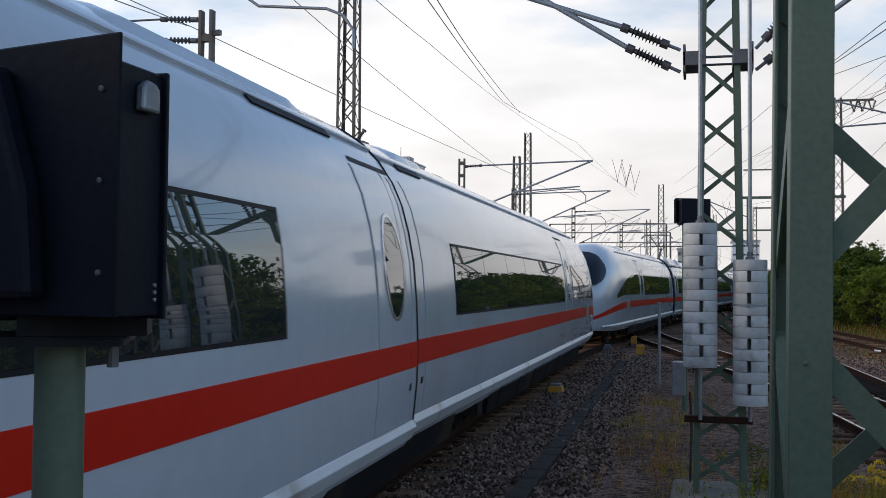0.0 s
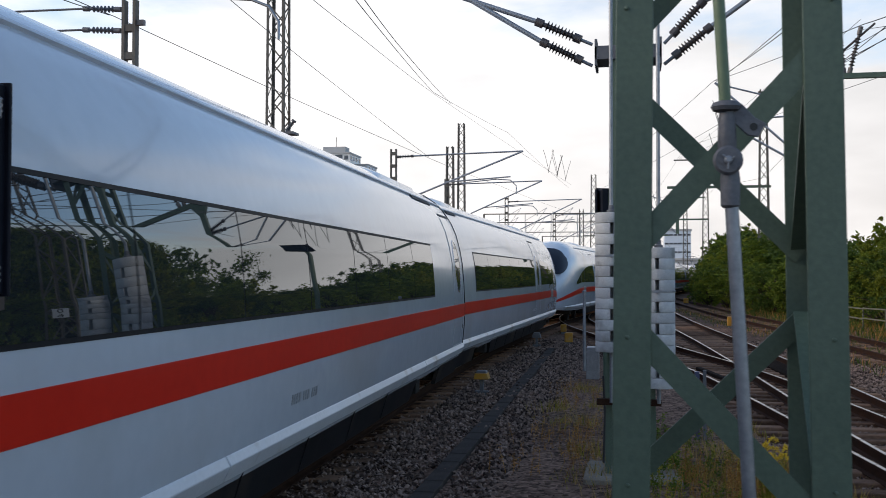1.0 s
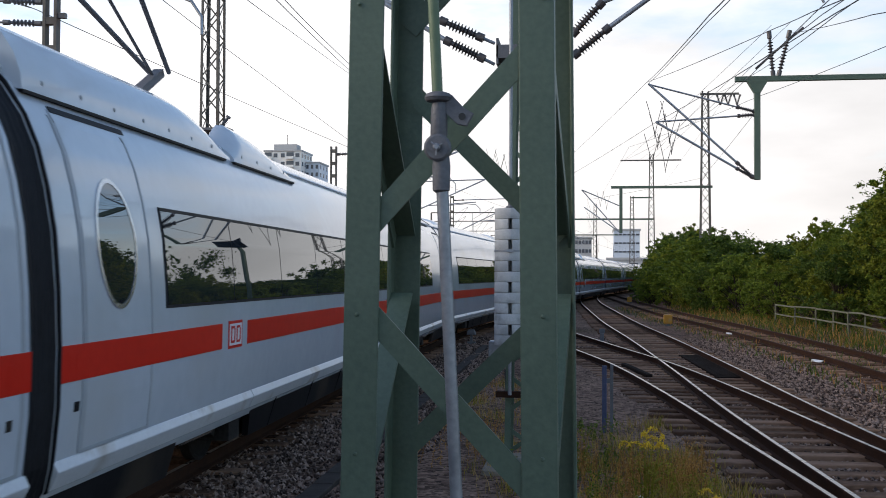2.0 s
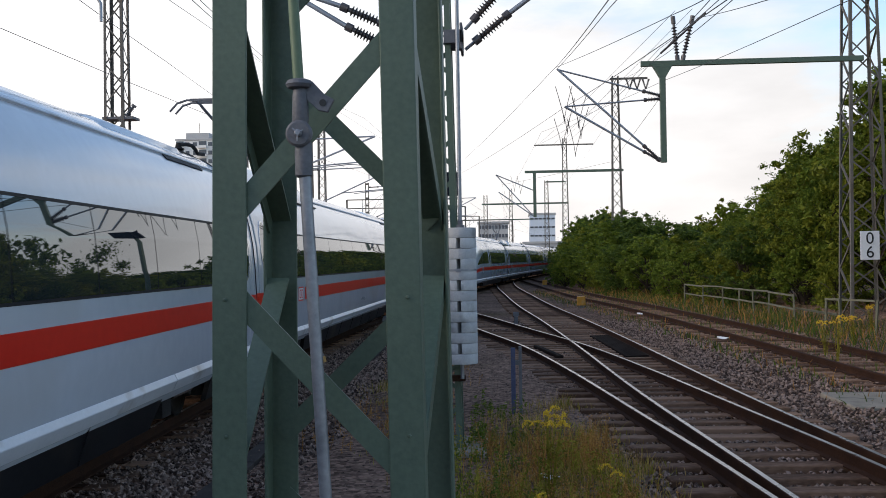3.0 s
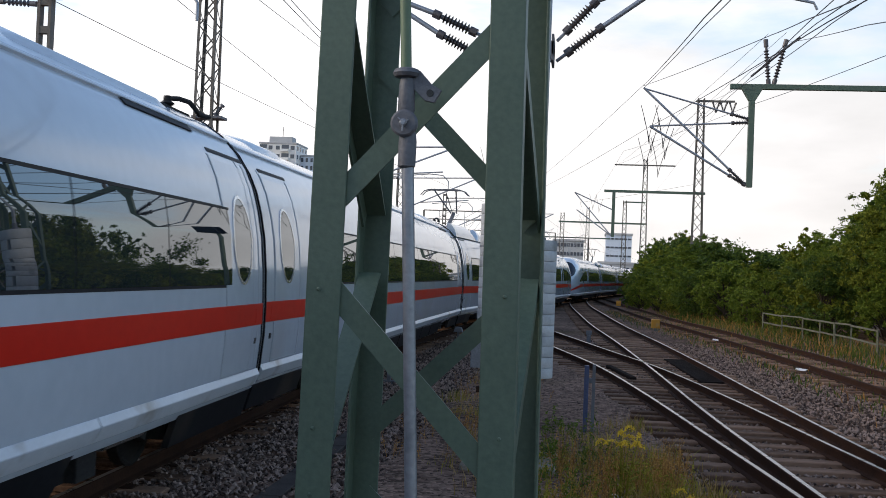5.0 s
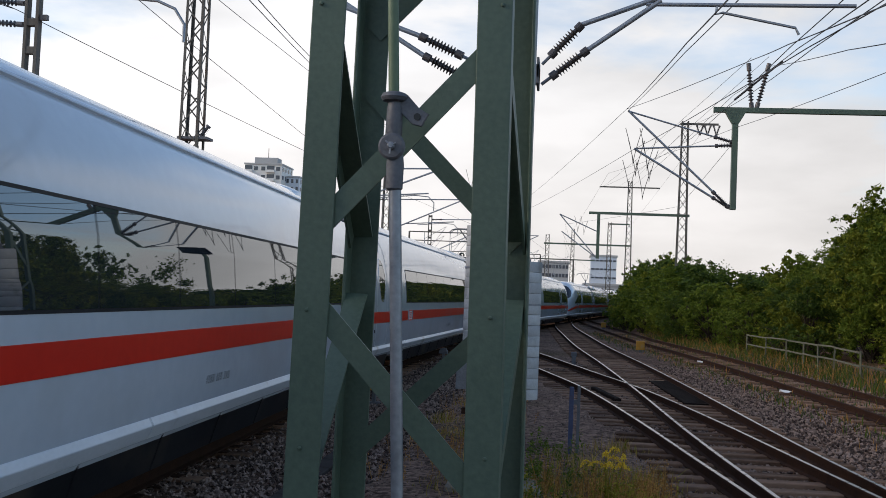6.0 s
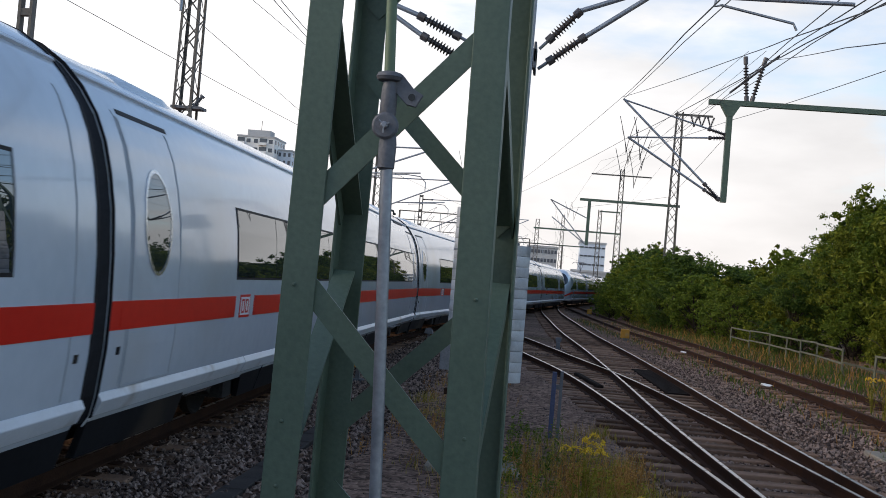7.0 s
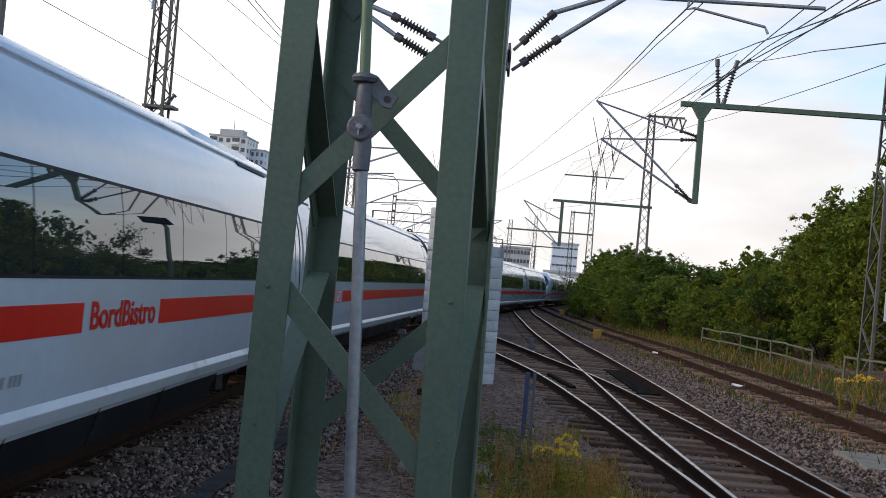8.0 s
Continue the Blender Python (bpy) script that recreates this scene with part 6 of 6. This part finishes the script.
def stalks(name, label, mat, count, seed, height, size, x0=0.45, x1=2.15, y0=7.4, y1=12.6):
    """Thin stalks with small leaves or seed heads along their upper half."""
    g = np.random.default_rng(seed)
    v, f = [], []
    patches = [(g.uniform(x0, x1), g.uniform(y0, y1), g.uniform(0.07, 0.26)) for _ in range(26)]
    for i in range(count):
        px, py, pr = patches[int(g.integers(0, 26))]
        x, yy = px + g.normal(0, pr), py + g.normal(0, pr)
        if 1.5 < x < 1.85 and 9.4 < yy < 10.6:
            continue
        h = height * g.uniform(0.45, 1.2)
        top = np.array([g.normal(0, 0.18) * h, g.normal(0, 0.18) * h, h])
        side = np.array([0.0028, 0.0, 0.0])
        base = np.array([x, yy, -0.22])
        k = len(v)
        v += [tuple(base - side), tuple(base + side), tuple(base + top * 0.55 + side), tuple(base + top * 0.55 - side), tuple(base + top)]
        f += [(k, k + 1, k + 2, k + 3), (k + 3, k + 2, k + 4)]
        n = int(g.integers(16, 34))
        for j in range(n):
            t = g.uniform(0.25, 1.02)
            c = base + top * t + g.normal(0, 0.022, 3) * (1.3 - 0.6 * t)
            a, b = g.normal(0, 1, 3), g.normal(0, 1, 3)
            a /= np.linalg.norm(a)
            b = np.cross(a, b)
            b /= np.linalg.norm(b)
            s = size * g.uniform(0.5, 1.4)
            k = len(v)
            v += [tuple(c - a * s), tuple(c + b * s * 0.4), tuple(c + a * s), tuple(c - b * s * 0.4)]
            f.append((k, k + 1, k + 2, k + 3))
    me = bpy.data.meshes.new(name)
    me.from_pydata(v, [], f)
    me.materials.append(mat)
    tagged(new(name, me), label, "weeds", kind="stuff")


stalks("dry_weeds", "withered brown weeds with small seed heads", SEED, 560, 41, 0.44, 0.012)
stalks("leafy_weeds", "yellowish green leafy weed stalks", GRASS, 260, 42, 0.42, 0.018)
stalks("leafy_weeds", "low green weeds beside the mast footing", LEAF_A, 150, 43, 0.34, 0.022, 0.3, 1.2, 8.6, 16.0)
stalks("dry_weeds", "withered brown weeds along the ballast edge", SEED, 160, 44, 0.34, 0.012, -1.2, 0.2, 12.0, 23.0)
blades("grass", "green verge grass along the siding", LEAF_B, 9000, beside_siding, 0.42, 33, wide=0.012)
blades("dry_grass", "dry yellow verge grass along the siding", SEED, 4500, beside_siding, 0.46, 34, wide=0.008)


def goldenrod(x, y, h, seed, heads=14):
    g = np.random.default_rng(seed)
    p = thing("goldenrod", "tall weed with bright yellow flower plumes", "weed", (x, y, -0.2))
    stems = Geo()
    for i in range(heads):
        a, r = g.uniform(0, 6.28), g.uniform(0.02, 0.2)
        top = (r * math.cos(a), r * math.sin(a), h * g.uniform(0.84, 1.03))
        stems.tube([(top[0] * 0.2, top[1] * 0.2, 0), (top[0] * 0.5, top[1] * 0.5, top[2] * 0.6), top], 0.006, 4, r2=0.003)
        ang = g.uniform(0, 6.28)
        lean = Vector((math.cos(ang), math.sin(ang), 0)) * g.uniform(0.05, 0.11)
        flowers = Geo()
        for k in range(60):
            t = g.uniform(0, 1)
            d = g.normal(0, 1, 3) * (0.011, 0.011, 0.008) * (1.25 - t) + (0, 0, 0.045 * math.sin(t * 3.1))
            q = Vector(top) + Vector(d) + lean * (t * 1.6 - 0.6)
            flowers.lathe([(0.002, -0.005), (0.0065, 0), (0.002, 0.006)], Matrix.Translation(q), 5)
        part("flower_plume", flowers, FLOWER, p)
        for k in range(9):
            t = g.uniform(0.1, 0.8)
            b = Vector((top[0] * t, top[1] * t, top[2] * t))
            e = b + Vector((g.normal(0, 0.06), g.normal(0, 0.06), 0.03))
            stems.beam(b, e, 0.016, 0.002)
    part("stem", stems, GRASS, p)


goldenrod(1.40, 9.7, 0.88, 1, 12)
goldenrod(1.85, 8.9, 0.5, 2, 2)
goldenrod(1.25, 8.3, 0.4, 3, 2)
goldenrod(8.0, 22.6, 0.95, 4, 8)
goldenrod(8.2, 24.0, 0.8, 5, 7)
goldenrod(9.8, 27, 0.7, 6, 10)
goldenrod(11.6, 31, 0.8, 7, 12)
plate = thing("cable_hatch", "flat rusty brown steel hatch among the weeds", "hatch", (1.62, 9.35, 0), 4)
part("lid", Geo().box(-0.16, 0.16, -0.62, 0.62, -0.30, -0.155, chamfer=0.008), RUST, plate, bevel=0.004)
part("lifting_bar", Geo().tube([(-0.06, 0.45, -0.155), (-0.06, 0.45, -0.13), (0.06, 0.45, -0.13), (0.06, 0.45, -0.155)], 0.008, 6), RUST, plate)
litter = thing("litter", "crumpled white and red wrapper among the weeds", "litter", (1.4, 10.8, -0.15))
gl = Geo()
g0 = np.random.default_rng(4)
pts = [(g0.normal(0, 0.07), g0.normal(0, 0.05), abs(g0.normal(0, 0.03))) for _ in range(9)]
bmx = bmesh.new()
for q in pts:
    bmx.verts.new(q)
bmesh.ops.convex_hull(bmx, input=bmx.verts)
me0 = bpy.data.meshes.new("wrapper")
bmx.to_mesh(me0)
bmx.free()
me0.materials.append(WHITE)
wr = new("wrapper", me0)
wr.parent = litter
for x, yy in ((6.75, 28.6), (6.2, 41.5)):
    bit = thing("litter", "pale scrap of litter on the ballast", "litter", (x, yy, -0.13))
    o2 = new("wrapper", me0)
    o2.parent = bit
    bit.scale = (1.4, 1.4, 1.4)


# ---- sleepers and ballast ----
def sleeper_row(track, pts, y0, y1, length, step, z=-0.155):
    me = mesh("sleeper", Geo().box(-length / 2, length / 2, -0.12, 0.12, -0.16, 0.0, chamfer=0.015), SLEEPER)
    plate = mesh("baseplate", Geo().box(-0.09, 0.09, -0.17, 0.17, 0, 0.012).lathe([(0.018, 0.012), (0.018, 0.05), (0.008, 0.055)], pose(-0.085, 0.0, 0), 6).lathe([(0.018, 0.012), (0.018, 0.05), (0.008, 0.055)], pose(0.085, 0.0, 0), 6), RUST)
    y, i = y0, 0
    while y < y1:
        x = line_at(pts, y)
        d = line_at(pts, y + 0.5) - line_at(pts, y - 0.5)
        ob = new("sleeper", me)
        ob.parent = track
        ob.matrix_basis = pose(x + 0.03 * math.sin(i * 1.7), y, z + 0.008 * math.sin(i * 2.3), 0, 0, math.degrees(math.atan2(-d, 1)) + 0.7 * math.sin(i * 3.1))
        if y < 40:
            for s in (-0.7535, 0.7535):
                bpo = new("baseplate", plate)
                bpo.parent = ob
                bpo.matrix_basis = pose(s - 0.03 * math.sin(i * 1.7), 0, 0, 0, 0, 90)
        y += step
        i += 1


def turnout_sleepers():
    me = mesh("long_sleeper", Geo().box(-0.5, 0.5, -0.125, 0.125, -0.16, 0.0, chamfer=0.012), SLEEPER)
    y, i = 7.2, 0
    while y < 36:
        xa, xb = line_at(LINE_A, max(y, 8.0)) - 1.3, line_at(LINE_B, y) + 1.3
        if y > 30:
            xa = line_at(LINE_B, y) - 1.3
        ob = new("sleeper", me)
        ob.parent = track_b
        w = xb - xa + 0.1 * math.sin(i * 2.7)
        ob.matrix_basis = pose((xa + xb) / 2, y, -0.150 + 0.006 * math.sin(i * 1.9), 0, 0, 2.5 + 0.5 * math.sin(i)) @ Matrix.Diagonal((w, 1, 1, 1))
        y += 0.61
        i += 1


sleeper_row(platform_track, LINE, 3, 75, 2.5, 0.63, -0.185)
turnout_sleepers()
sleeper_row(track_b, LINE_B, 36.4, 110, 2.6, 0.63)
sleeper_row(track_a, LINE_A, 30.5, 50, 2.6, 0.63)
sleeper_row(track_c, LINE_C, 12, 80, 2.5, 0.66)


def ballast():
    g = np.random.default_rng(17)
    n = 92000
    u = g.uniform(0, 1, n)
    ys = 5.0 + 34 * u**1.2
    xs = g.uniform(-3.6, 8.8, n) + 0.04 * (ys - 10) * (g.uniform(-0.3, 1.6, n))
    size = g.uniform(0.013, 0.030, n) * (1 + 0.3 * u)
    base = np.array([(1, 0, 0), (0, 1, 0.1), (-1, 0.1, 0), (0, -1, -0.1), (0.2, 0.1, 0.85), (0, 0, -0.8)]) * 1.25
    faces = [(0, 1, 4), (1, 2, 4), (2, 3, 4), (3, 0, 4), (1, 0, 5), (2, 1, 5), (3, 2, 5), (0, 3, 5)]
    v, f = [], []
    for i in range(n):
        x, yy = xs[i], ys[i]
        if 0.4 < x < 2.0 and yy < 14 and g.uniform() < 0.5:
            continue
        if abs(x + 1.97 + 0.020 * (yy - 10.0)) < 0.15 and g.uniform() < 0.85:
            continue
        a = g.uniform(0, 6.283)
        c, s = math.cos(a), math.sin(a)
        q = (base * g.uniform(0.6, 1.2, (6, 3)) + g.normal(0, 0.16, (6, 3))) * size[i]
        q[:, :2] = q[:, :2] @ np.array([[c, -s], [s, c]])
        tilt = g.normal(0, 0.35, 2)
        q[:, 2] += q[:, 0] * tilt[0] + q[:, 1] * tilt[1]
        k = len(v)
        v.extend((x + p[0], yy + p[1], -0.215 + 0.045 * noise.noise((x * 0.7, yy * 0.7, 3)) + size[i] * 0.35 + p[2]) for p in q)
        f.extend(tuple(k + j for j in face) for face in faces)
    me = bpy.data.meshes.new("ballast_stones")
    me.from_pydata(v, [], f)
    me.materials.append(STONE)
    tagged(new("ballast_stones", me), "loose grey and brown ballast stones", "ballast", kind="stuff")


ballast()

motions()
